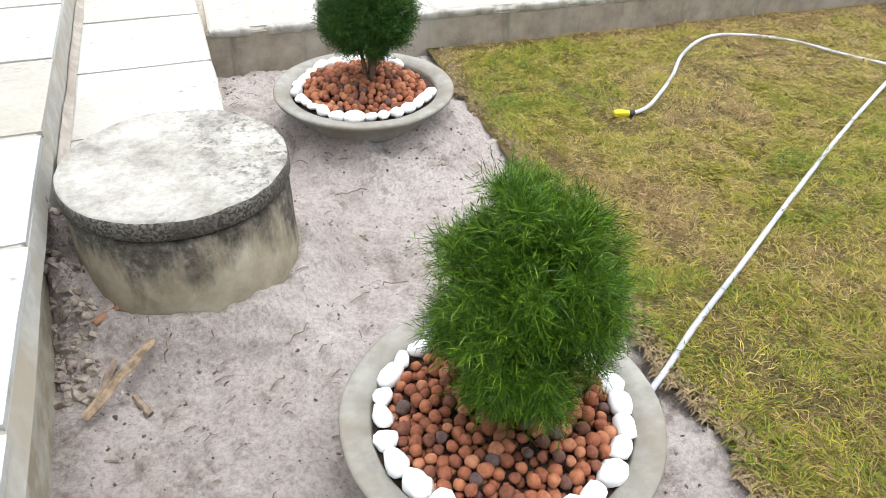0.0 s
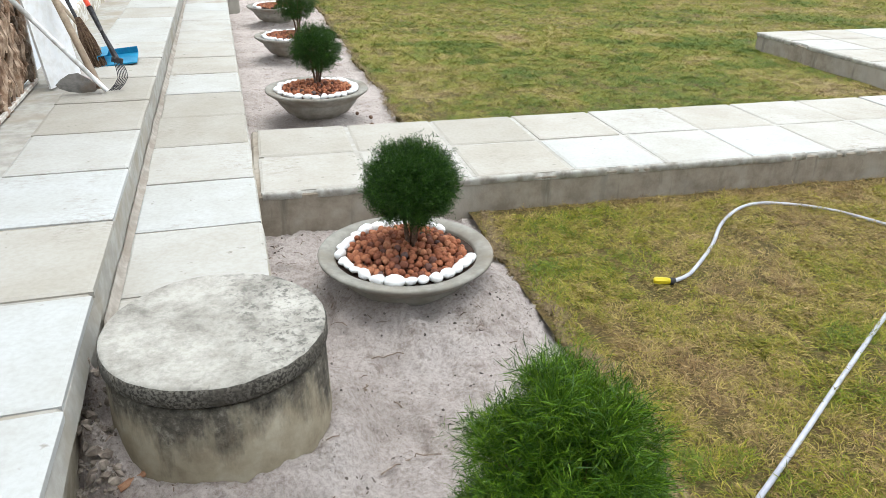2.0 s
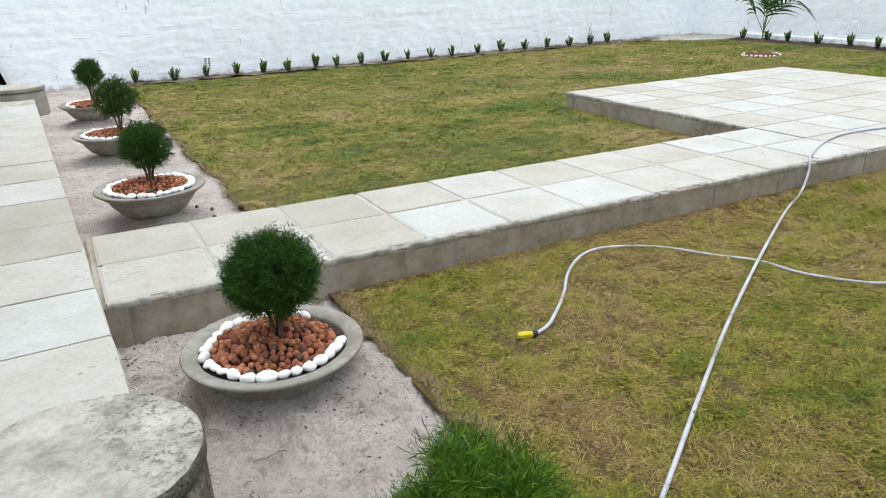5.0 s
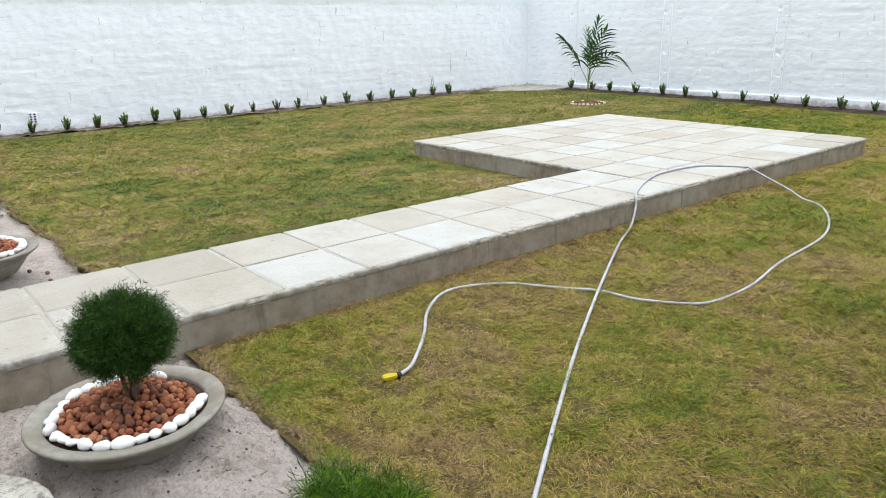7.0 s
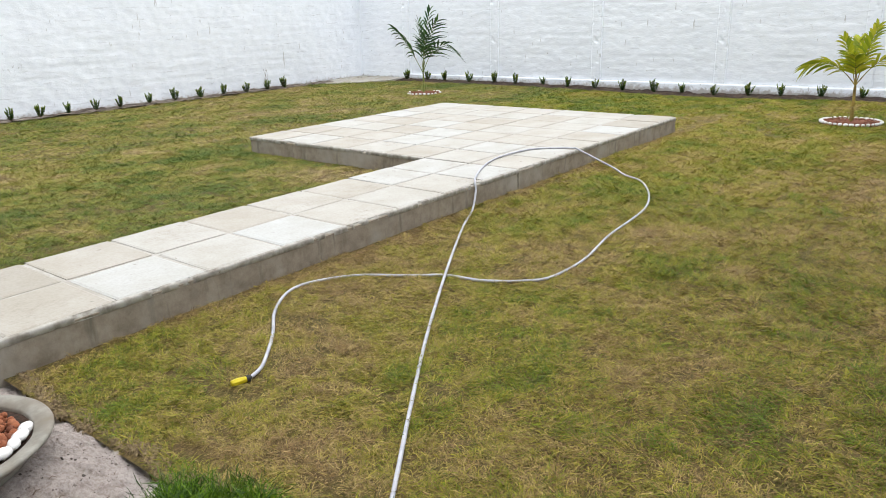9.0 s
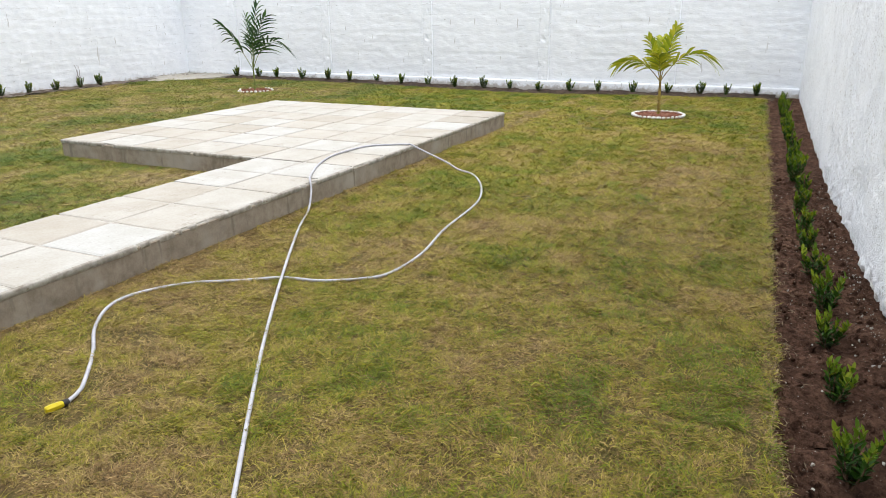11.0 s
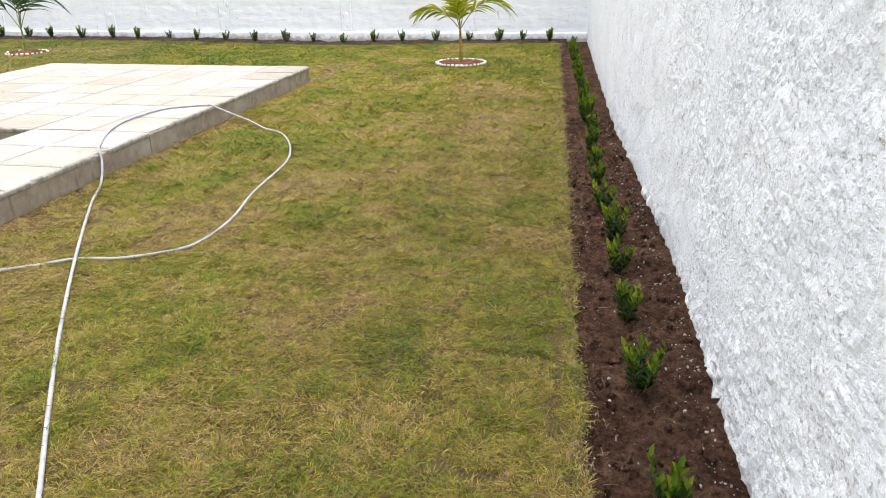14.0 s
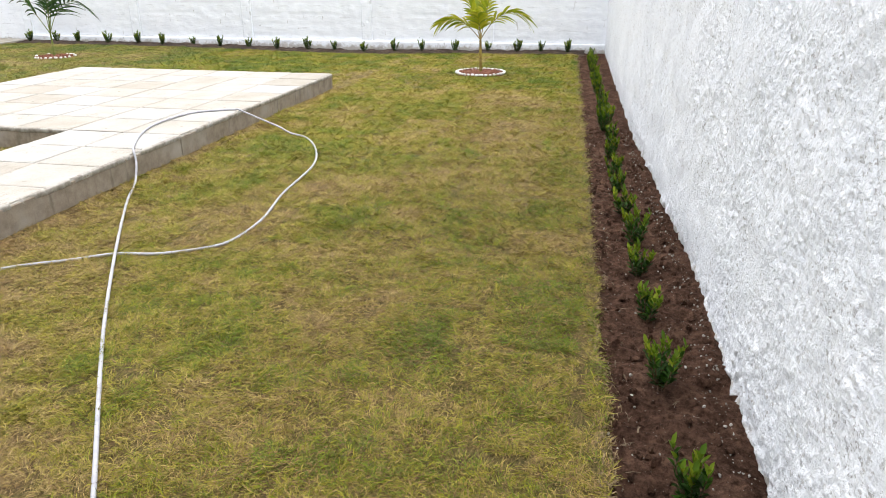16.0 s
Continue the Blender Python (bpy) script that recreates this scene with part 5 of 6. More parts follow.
def palm_tree(place, z, label, leaf_mat, stalk_mat, trunk_h, fronds, seed, leaf, leaf_w, count, radius=0.018):
    rr = random.Random(seed)
    e = thing("palm_tree", (*place, z), label, "palm")
    bm = bmesh.new()
    pts, rad = [], []
    for k in range(15):
        u = k / 14
        pts.append((0.02 * math.sin(u * 2), 0.012 * u, -0.03 + trunk_h * u))
        rad.append(radius * (1.15 - 0.45 * u) * (1.08 if k % 2 else 0.97))
    add_tube(bm, pts, rad, 12)
    part("trunk", bm, stalk_mat, e, "slender ringed trunk", smooth=True)
    top = Vector(pts[-1])
    for (az, el, ln, dr, roll) in fronds:
        frond(rr, ln, dr, leaf, count, leaf_mat, stalk_mat, e, radians(az), radians(el), top, leaf_w, roll)
    return e


PALM1 = (10.95, 5.80)
PALM2 = (10.31, -1.625)
palm_tree(PALM1, ground_z(*PALM1), "young dark green feather palm in a ring of mulch", M_FROND, M_STALK, 0.42,
          [(98, 60, 1.02, 0.6, 50), (-70, 84, 1.12, 0.85, 60), (-86, 66, 0.95, 2.2, -35), (60, 82, 0.92, 0.5, 35), (-130, 74, 0.80, 1.3, -40), (-88, 78, 1.00, 1.3, -50)], 31, 0.38, 0.018, 10)
palm_tree(PALM2, ground_z(*PALM2), "young palm with broad yellow-green fronds", M_FROND_Y, M_STALK_Y, 0.50,
          [(93, 52, 0.66, 1.7, 35), (-88, 60, 0.80, 2.1, -30), (-72, 79, 0.70, 0.35, -58), (84, 74, 0.58, 0.45, 52), (178, 66, 0.46, 0.9, 10), (15, 76, 0.56, 0.5, -30)], 32, 0.27, 0.021, 12, 0.021)
stone_ring(*PALM1, ground_z(*PALM1) + 0.004, 0.32, 26, "bark mulch round the palm, half ringed by white stones", gaps=(1, 2, 3, 5, 6, 8, 9, 10, 20, 21, 23))
stone_ring(*PALM2, ground_z(*PALM2) + 0.012, 0.34, 34, "bark mulch round the palm ringed by white stones")

# low concrete pad in the yard's far corner
bm = bmesh.new()
out = [(11.9, 9.55), (11.6, 9.15), (12.1, 8.75), (12.7, 8.25), (13.4, 8.35), (13.5, 9.85), (12.6, 9.8)]
low = [bm.verts.new((x, y, -0.08)) for x, y in out]
hi = [bm.verts.new((x, y, 0.022 + 0.02 * (x > 12.5))) for x, y in out]
for k in range(len(out)):
    j = (k + 1) % len(out)
    bm.faces.new((low[k], low[j], hi[j], hi[k]))
bm.faces.new(hi)
tagged(solid("concrete_pad", bm, M_FILL), "low pale concrete patch in the far corner", "slab", kind="structure")

# ---- garden hose ----
def on_lawn(points):
    return [(x, y, turf_z(x, y) + 0.012) for x, y in points]


hose = thing("garden_hose", (1.55, -0.88, 0.02), "white garden hose looped over lawn and path, yellow nozzle", "hose")
loop_a = on_lawn([(1.592, -0.893), (1.68, -0.86), (1.76, -0.80), (1.955, -0.617), (2.147, -0.40), (2.35, -0.262), (2.547, -0.235), (2.781, -0.37), (2.93, -0.62), (3.065, -0.80),
                  (3.10, -1.03), (3.235, -1.245), (3.385, -1.325), (3.76, -1.325), (4.27, -1.24), (4.99, -1.17), (5.47, -1.01), (5.90, -0.76), (6.07, -0.53)]) + [(6.11, -0.40, 0.06), (6.135, -0.20, 0.125)]
over = [(6.14, 0.0, H + 0.014), (6.14, 0.03, H + 0.013), (6.10, 0.14, H + 0.012), (5.90, 0.36, H + 0.012), (5.42, 0.40, H + 0.012), (5.0, 0.28, H + 0.012), (4.62, 0.09, H + 0.012), (4.50, 0.01, H + 0.012), (4.45, -0.03, 0.12)]
loop_b = on_lawn([(4.30, -0.10), (3.906, -0.30)])
cross = [(3.065, -0.80, turf_z(3.065, -0.8) + 0.028)]
loop_c = on_lawn([(2.365, -1.225), (1.846, -1.57), (1.42, -1.86), (1.15, -2.04)]) + [(0.98, -2.165, 0.012), (0.86, -2.24, 0.006), (0.74, -2.30, 0.004), (0.68, -2.42, 0.004)]
way = spline(loop_a + over + loop_b + cross + loop_c, 8)
bm = bmesh.new()
add_tube(bm, [p - Vector((1.55, -0.88, 0.02)) for p in way], 0.0086, 10)
part("tube", bm, M_HOSE, hose, "white ribbed plastic tube", smooth=True)
d = (Vector((1.515, -0.872, 0)) - Vector((1.592, -0.893, 0))).normalized()
bm = bmesh.new()
b0 = Vector((0.042, -0.013, 0.004))
prof = [(0.0, 0.011), (0.012, 0.014), (0.02, 0.0155), (0.05, 0.0165), (0.066, 0.0135), (0.070, 0.010)]
rings = add_tube(bm, [b0 + d * u for u, r in prof], [r for u, r in prof], 14)
for k, ring_v in enumerate(rings[2:5]):
    c = sum((v.co for v in ring_v), Vector()) / len(ring_v)
    for i, v in enumerate(ring_v):
        if i % 2:
            v.co = c + (v.co - c) * 0.90
part("nozzle", bm, M_YELLOW, hose, "fluted yellow plastic nozzle", smooth=False)
bm = bmesh.new()
add_tube(bm, [b0 - d * 0.018, b0 - d * 0.014, b0 + d * 0.002, b0 + d * 0.004], [0.012, 0.0145, 0.0145, 0.012], 14)
part("collar", bm, M_RUBBER, hose, "black nozzle collar")

# ---- sticks and litter on the sand ----
def stick(name, p0, p1, r, material, label, sides=6, wob=0.006, seed=0):
    rr = random.Random(seed)
    a, b = Vector(p0), Vector(p1)
    e = a.copy()
    bm = bmesh.new()
    n = 6
    pts = [(b - a) * (k / n) + Vector((rr.uniform(-wob, wob), rr.uniform(-wob, wob), rr.uniform(0, wob))) for k in range(n + 1)]
    rings = add_tube(bm, pts, [r * rr.uniform(0.8, 1.1) for _ in range(n + 1)], sides)
    ob = solid(name, bm, material)
    ob.location = e
    return tagged(ob, label, "stick")


def on_sand(x, y, h=0.0):
    return (x, y, sand_z(x, y) + h)


stick("wood_stick", on_sand(-0.382, -1.925, 0.022), on_sand(-0.222, -1.775, 0.030), 0.0125, M_WOOD, "split pale wooden stick lying on the sand", 5, 0.003, 1)
stick("bark_stick", on_sand(-0.365, -1.875, 0.006), on_sand(-0.322, -1.765, 0.008), 0.010, M_WOOD_GREY, "grey piece of bark under the split stick", 6, 0.004, 2)
stick("bark_stick", on_sand(-0.283, -1.852, 0.006), on_sand(-0.250, -1.912, 0.006), 0.010, M_WOOD_GREY, "short grey bark piece under the split stick", 6, 0.003, 3)
stick("bark_stick", on_sand(-0.358, -1.668, 0.006), on_sand(-0.285, -1.628, 0.008), 0.010, M_WOOD_RED, "reddish flake of bark on the sand", 5, 0.004, 4)
for k, (x, y, a, ln) in enumerate([(-0.19, -1.79, 60, .05), (0.33, -1.64, 20, .09), (0.42, -1.62, -5, .07), (0.40, -1.15, 10, .11), (0.46, -0.86, 50, .05), (-0.23, -1.70, -70, .06), (0.12, -1.78, 30, .09), (0.05, -1.9, 45, .05), (0.62, -1.62, -35, .10), (0.30, -1.30, 75, .05)]):
    dx, dy = math.cos(radians(a)) * ln / 2, math.sin(radians(a)) * ln / 2
    stick("twig", on_sand(x - dx, y - dy, 0.004), on_sand(x + dx, y + dy, 0.006), 0.0022, M_WOOD_GREY, "thin dry twig lying on the sand", 5, 0.008, 40 + k)


def crumbs(name, n, box_, height, smin, smax, material, label, seed, cond=lambda x, y: True):
    rr = random.Random(seed)
    bm = bmesh.new()
    k = 0
    while k < n:
        x, y = rr.uniform(box_[0], box_[1]), rr.uniform(box_[2], box_[3])
        if not cond(x, y):
            continue
        s = smin + (smax - smin) * rr.random() ** 3
        r = bmesh.ops.create_icosphere(bm, subdivisions=1, radius=s, matrix=pose(x, y, height(x, y) + s * 0.25, rr.uniform(0, 360), rr.uniform(0, 360), 0) @ Matrix.Diagonal((1, rr.uniform(.5, 1), rr.uniform(.4, .8), 1)))
        for v in r["verts"]:
            v.co += Vector((rr.uniform(-1, 1), rr.uniform(-1, 1), rr.uniform(-1, 1))) * s * 0.25
        k += 1
    return tagged(solid(name, bm, material), label, "litter", kind="stuff")


def straws(name, n, box_, height, lmin, lmax, material, label, seed, cond=lambda x, y: True):
    rr = random.Random(seed)
    vs, fs = [], []
    k = 0
    while k < n:
        x, y = rr.uniform(box_[0], box_[1]), rr.uniform(box_[2], box_[3])
        if not cond(x, y):
            continue
        a, ln, w = rr.uniform(0, math.tau), rr.uniform(lmin, lmax), rr.uniform(0.0012, 0.0028)
        z = height(x, y)
        c, s = math.cos(a), math.sin(a)
        o = len(vs)
        for u, h in ((-0.5, 0.004), (0, rr.uniform(0.005, 0.014)), (0.5, 0.004)):
            cx, cy = x + c * ln * u, y + s * ln * u
            vs += [(cx - s * w, cy + c * w, z + h), (cx + s * w, cy - c * w, z + h), (cx, cy, z + h + w)]
        for q in (0, 3):
            for i in range(3):
                j = (i + 1) % 3
                fs.append((o + q + i, o + q + j, o + q + 3 + j, o + q + 3 + i))
        k += 1
    return tagged(arrays(name, vs, fs, material), label, "litter", kind="stuff")


def free_sand(x, y):
    return edge_m(y) + 0.03 < x < sand_edge(y) and math.hypot(x + 0.105, y + 1.42) > 0.3


crumbs("sand_crumbs", 1300, (-0.45, 1.05, -3.0, -0.02), sand_z, 0.0015, 0.0075, M_STONE, "small dark crumbs strewn over the sand", 61, free_sand)
crumbs("soil_clods", 800, (-0.50, -0.30, -1.85, -1.15), sand_z, 0.003, 0.020, M_CLOD, "broken mortar and clods heaped against the walkway", 62, lambda x, y: x < -0.385 - 0.1 * (y < -1.62) * (-1.62 - y) / 0.2 or (y < -1.60 and x < -0.36))
straws("sand_litter", 150, (-0.45, 1.05, -3.0, -0.02), sand_z, 0.015, 0.05, M_WOOD_GREY, "dry fibres and leaf bits on the sand", 63, free_sand)
crumbs("walkway_debris", 500, (0.0, 0.35, 1.1, 7.6), north_sand, 0.003, 0.016, M_CLOD, "dark leaf bits and clods along the walkway edge", 68, lambda x, y: x > edge_r(y) + 0.01 and x < edge_r(y) + 0.02 + 0.11 * random.Random(int(y * 1e5)).random() * (0.25 + 0.75 * (4.2 < y < 6.6)))
in_bed = lambda x, y: wall_c(x) + 0.03 < y < bed_c(x)
crumbs("bed_clods", 1100, (0.6, 7.0, -3.9, -3.0), soil_z, 0.005, 0.030, M_SOIL, "dark clods in the planting bed", 64, in_bed)
crumbs("bed_chips", 900, (0.6, 7.0, -3.9, -3.0), soil_z, 0.002, 0.009, M_JOINT, "pale mortar chips strewn in the planting bed", 65, lambda x, y: in_bed(x, y) and (y < wall_c(x) + 0.12 * random.Random(int(x * 1e5)).random() + 0.03 or random.Random(int(x * 1e5)).random() < 0.08))
straws("bed_straw", 220, (0.6, 8.0, -3.9, -2.9), soil_z, 0.015, 0.05, M_STRAW, "dry straw bits along the edge of the bed", 66, lambda x, y: bed_c(x) - 0.09 < y < bed_c(x) + 0.02 or (in_bed(x, y) and random.Random(int(x * 1e5)).random() < 0.10))
for k, (x, y) in enumerate([(0.80, 1.80), (0.78, 1.62), (0.72, 1.92)]):
    b = new("fallen_clay_ball", pebble_mesh("fallen_clay_ball", 90 + k, 2, 0.2, (1, 0.93, 0.9), M_BARK))
    b.matrix_basis = pose(x, y, 0.0, 0, 0, 40 * k) @ Matrix.Diagonal((0.015, 0.015, 0.015, 1))
    tagged(b, "single dark clay ball dropped on the sand", "clay ball", "fallen clay balls")

# ---- tools leaning at the house wall ----
Z0 = TIER_L + 0.002


def pole(bm, p0, p1, r0, r1, o):
    n = 5
    a, b = Vector(p0) - Vector(o), Vector(p1) - Vector(o)
    add_tube(bm, [a.lerp(b, k / n) for k in range(n + 1)], [r0 + (r1 - r0) * k / n for k in range(n + 1)], 10)


o = (-0.82, 1.29, Z0)
hoe = thing("garden_hoe", o, "hoe with thick wooden handle and grey blade, leaning", "hoe")
bm = bmesh.new()
pole(bm, (-0.812, 1.275, Z0 + 0.03), (-1.235, 1.845, 1.34), 0.021, 0.018, o)
part("handle", bm, M_HANDLE, hoe, "thick beige wooden handle", smooth=True)
bm = bmesh.new()
outline = [(-0.215, 0.055), (-0.185, 0.085), (-0.135, 0.115), (-0.085, 0.122), (-0.035, 0.085), (0.004, 0.035), (-0.02, 0.008), (-0.09, 0.002), (-0.155, 0.012), (-0.20, 0.034)]
fr = [bm.verts.new((x, -0.012 - 0.30 * z - 0.10 * (x + 0.1) ** 2, z)) for x, z in outline]
bk = [bm.verts.new((v.co.x, v.co.y + 0.005, v.co.z)) for v in fr]
c0 = bm.verts.new((-0.10, -0.034, 0.06))
c1 = bm.verts.new((-0.10, -0.029, 0.06))
for k in range(len(fr)):
    q = (k + 1) % len(fr)
    bm.faces.new((fr[k], fr[q], c0))
    bm.faces.new((bk[q], bk[k], c1))
    bm.faces.new((fr[q], fr[k], bk[k], bk[q]))
bmesh.ops.recalc_face_normals(bm, faces=bm.faces[:])
part("blade", bm, M_STEEL, hoe, "dull grey steel blade")

o = (-0.779, 1.262, Z0)
pipe = thing("white_pipe", o, "white plastic pipe, scuffed at the upper end, leaning", "pipe")
bm = bmesh.new()
pole(bm, (-0.775, 1.255, Z0 + 0.014), (-1.155, 1.215, 0.90), 0.0135, 0.0135, o)
part("tube", bm, M_PIPE, pipe, smooth=True)

o = (-0.72, 1.32, Z0)
rake = thing("garden_rake", o, "rake with a red handle and dark steel tines", "rake")
p_h, k1, p_t = Vector((-0.773, 1.40, 0.692)), Vector((-0.822, 1.45, 0.815)), Vector((-1.255, 2.12, 1.555))
bm = bmesh.new()
pole(bm, k1, p_t, 0.0135, 0.0135, o)
part("handle", bm, M_RED, rake, "red painted handle", smooth=True)
bm = bmesh.new()
pole(bm, p_h, k1, 0.012, 0.0165, o)
pole(bm, (-0.712, 1.352, 0.545), p_h, 0.017, 0.010, o)
part("socket", bm, M_DARKMETAL, rake, "black socket", smooth=True)
bm = bmesh.new()
add_box(bm, (0.062, 0.014, 0.03), (0.012, 0.026, 0.165), 0.003, pose(0, 0, 0, 0, 14, 0))
part("bridge", bm, M_DARKMETAL, rake)
for k in range(7):
    s_ = (k - 3) / 3
    bm = bmesh.new()
    a = Vector((-0.706 + 0.018 * s_, 1.346 + 0.006 * s_, 0.53)) - Vector(o)
    add_tube(bm, [a, a + Vector((0.014 + 0.006 * s_, -0.012, -0.055)), a + Vector((0.016 + 0.007 * s_, -0.022, -0.088)), a + Vector((-0.006 + 0.007 * s_, -0.040, -0.122)), a + Vector((-0.036 + 0.008 * s_, -0.058, -0.150))], 0.0024, 6)
    part("tine", bm, M_DARKMETAL, rake)

o = (-0.96, 2.06, Z0)
broom = thing("broom", o, "broom with dark worn bristles and a scuffed grey handle", "broom")
bm = bmesh.new()
pole(bm, (-1.045, 2.16, 0.64), (-1.135, 2.205, 0.90), 0.0115, 0.0115, o)
part("handle", bm, M_DARKMETAL, broom, "dark lower handle", smooth=True)
bm = bmesh.new()
pole(bm, (-1.135, 2.205, 0.90), (-1.295, 2.29, 1.37), 0.0118, 0.0118, o)
part("handle", bm, M_SCUFF, broom, "dark handle flecked with pale paint", smooth=True)
bm = bmesh.new()
rr = random.Random(8)
for k in range(170):
    a = rr.uniform(0, math.tau)
    q = rr.random()
    top = Vector((-0.080 + 0.012 * math.cos(a), 0.095 + 0.02 * math.sin(a) * q, 0.29))
    bot = Vector((0.012 + 0.055 * math.cos(a) * q, -0.005 + 0.08 * math.sin(a) * q, 0.0))
    add_tube(bm, [top, top.lerp(bot, 0.5) + Vector((0.012 * math.cos(a), 0.02 * math.sin(a), 0)), bot], [0.0045, 0.004, 0.003], 4)
part("bristles", bm, M_BRISTLE, broom, "dark brown straw bristles")

o = (-0.83, 2.10, Z0)
pan = thing("dustpan", o, "blue plastic dustpan with a wooden handle", "dustpan")
bm = bmesh.new()
w, dep, th = 0.23, 0.27, 0.004
add_box(bm, (w, dep, th), (0, 0, 0.006), 0.001)
add_box(bm, (w, th, 0.045), (0, dep / 2, 0.026), 0.001)
add_box(bm, (w, th, 0.010), (0, -dep / 2, 0.010), 0.001)
add_box(bm, (th, dep, 0.070), (-w / 2, 0, 0.038), 0.001)
add_box(bm, (0.06, dep * 0.9, th), (-w / 2 + 0.03, 0, 0.073), 0.001)
bm.transform(pose(0, 0.06, 0.006, 4, -5, 4))
part("scoop", bm, M_BLUE, pan, "blue plastic scoop")
bm = bmesh.new()
pole(bm, (-0.935, 2.20, Z0 + 0.05), (-1.22, 2.36, 0.80), 0.013, 0.012, o)
part("handle", bm, M_HANDLE, pan, "brown wooden handle", smooth=True)

board = thing("white_board", (-1.105, 1.417, Z0), "white painted board leaning on the house wall", "board")
bm = bmesh.new()
a, b = Vector((0, 0, 0)), Vector((0.11, 0.30, 0.0))
up = Vector((-0.048, -0.045, 0.58))
n = up.cross(b).normalized() * 0.007
quad = [a, b, b + up, a + up]
lo = [bm.verts.new(q - n) for q in quad]
hi = [bm.verts.new(q + n) for q in quad]
bm.faces.new(lo)
bm.faces.new(list(reversed(hi)))
for k in range(4):
    bm.faces.new((lo[k], hi[k], hi[(k + 1) % 4], lo[(k + 1) % 4]))
bmesh.ops.recalc_face_normals(bm, faces=bm.faces[:])
part("panel", bm, M_BOARD, board)

# screen of rough bark pieces in a steel frame
screen = thing("bark_screen", (-1.225, 1.0, Z0), "standing frame filled with rough brown bark slabs", "screen", turn=2.3)
for (sx, sy, sz, cx, cy, cz) in ((0.022, 1.5, 0.022, 0.03, -0.12, 0.012), (0.022, 0.022, 1.7, 0.03, 0.63, 0.86), (0.022, 0.022, 1.7, 0.03, -0.87, 0.86), (0.022, 1.5, 0.022, 0.03, -0.12, 1.72)):
    bm = bmesh.new()
    add_box(bm, (sx, sy, sz), (cx, cy, cz), 0.003)
    part("frame_bar", bm, M_FRAME, screen)
# added dark panel, so the gaps between the slabs read as shaded
bm = bmesh.new()
add_box(bm, (0.012, 1.46, 1.66), (-0.004, -0.12, 0.86), 0.002)
part("backing", bm, M_BRISTLE, screen, "dark panel standing for the shade behind the bark")
rr = random.Random(77)
for row in range(13):
    for k in range(21):
        bm = bmesh.new()
        ln = rr.uniform(0.09, 0.24)
        y, z = -0.83 + 0.071 * k + rr.uniform(-.018, .018), 0.09 + 0.128 * row + rr.uniform(-.035, .035)
        if z > 1.62:
            continue
        t = rr.uniform(-.022, .022)
        wide = rr.uniform(.012, .027)
        add_tube(bm, [(0.010 + rr.uniform(-.006, .022), y - t, z - ln / 2), (0.016 + rr.uniform(-.004, .012), y - t * 0.4, z - ln * 0.15), (0.020 + rr.uniform(-.006, .014), y + t * 0.4, z + ln * 0.2), (0.010 + rr.uniform(-.006, .022), y + t, z + ln / 2)],
                 [wide * rr.uniform(.35, .8), wide, wide * rr.uniform(.75, 1.05), wide * rr.uniform(.25, .7)], 6)
        part("bark_piece", bm, M_SLAB if rr.random() < 0.8 else M_WOOD_GREY, screen)

# scrapes on the house wall
for k, (y, z, h) in enumerate([(5.2, 0.86, 0.10), (5.5, 0.88, 0.11), (6.05, 0.82, 0.12), (6.12, 0.86, 0.09)]):
    bm = bmesh.new()
    add_box(bm, (0.005, 0.022, h), (0, 0, 0), 0.001, pose(0, 0, 0, 6, 0, 0))
    ob = solid("wall_scrape", bm, M_STEEL)
    ob.location = (house_x(y) + 0.002, y, z)
    tagged(ob, "dark scrape in the white house paint", "scrape", "scrapes in the house paint")

# ---- grass blades, the nearest densest ----
def turf_ok(x, y):
    south = (y < -0.01) & (y > -3.475 + 0.0462 * x + 0.009 * np.sin(5.3 * x) + 0.008 * np.sin(13 * x + 1) + 0.006 * np.sin(23 * x)) & (x < 12.86)
    w = 0.018 * np.sin(y * 3.1) + 0.012 * np.sin(y * 7.7 + 1) + 0.010 * np.sin(y * 19 + 2) + 0.007 * np.sin(y * 41)
    edge = np.where(y < 0.5, 1.045 + w + 0.012 * y, 1.02 - 0.012 * y + w)
    north = (y > 2 * PITCH) & (y < 9.0 + 0.03 * x) & (x < 12.86) & ~((x > 10 * PITCH - 0.01) & (x < 17 * PITCH + 0.03) & (y < 7 * PITCH + 0.01))
    east = (x > 17 * PITCH + 0.03) & (x < 12.86) & (y > -0.02) & (y < 1.1)
    ring1 = (x - PALM1[0]) ** 2 + (y - PALM1[1]) ** 2 > 0.31 ** 2
    ring2 = (x - PALM2[0]) ** 2 + (y - PALM2[1]) ** 2 > 0.34 ** 2
    pad = ~((x + y > 21.0) & (x > 11.7) & (y > 8.2))
    return (x > edge) & (south | north | east) & ring1 & ring2 & pad


SOD_X, SOD_Y = 0.70, 0.46


def sods(x, y):
    """For each point: a number of its sod, 0 to 1, a second one, and the distance to the sod's edge."""
    x = x + 0.07 * (lattice(x, y, 3.0, 2) - 0.5) + 0.03 * (lattice(x, y, 11, 3) - 0.5)
    y = y + 0.07 * (lattice(x, y, 2.6, 9) - 0.5) + 0.03 * (lattice(x, y, 12, 4) - 0.5)
    v = (y + 3.29) / SOD_Y
    row = np.floor(v)
    u = (x - 1.76) / SOD_X - 0.36 * (row % 2) - 0.13 * (row % 3)
    col = np.floor(u)

    def h(k):
        q = np.sin(row * 91.7 + col * 47.3 + k) * 9173.13
        return q - np.floor(q)
    near = np.minimum(np.minimum(u - col, col + 1 - u) * SOD_X, np.minimum(v - row, row + 1 - v) * SOD_Y)
    return h(1.0), h(5.0), near


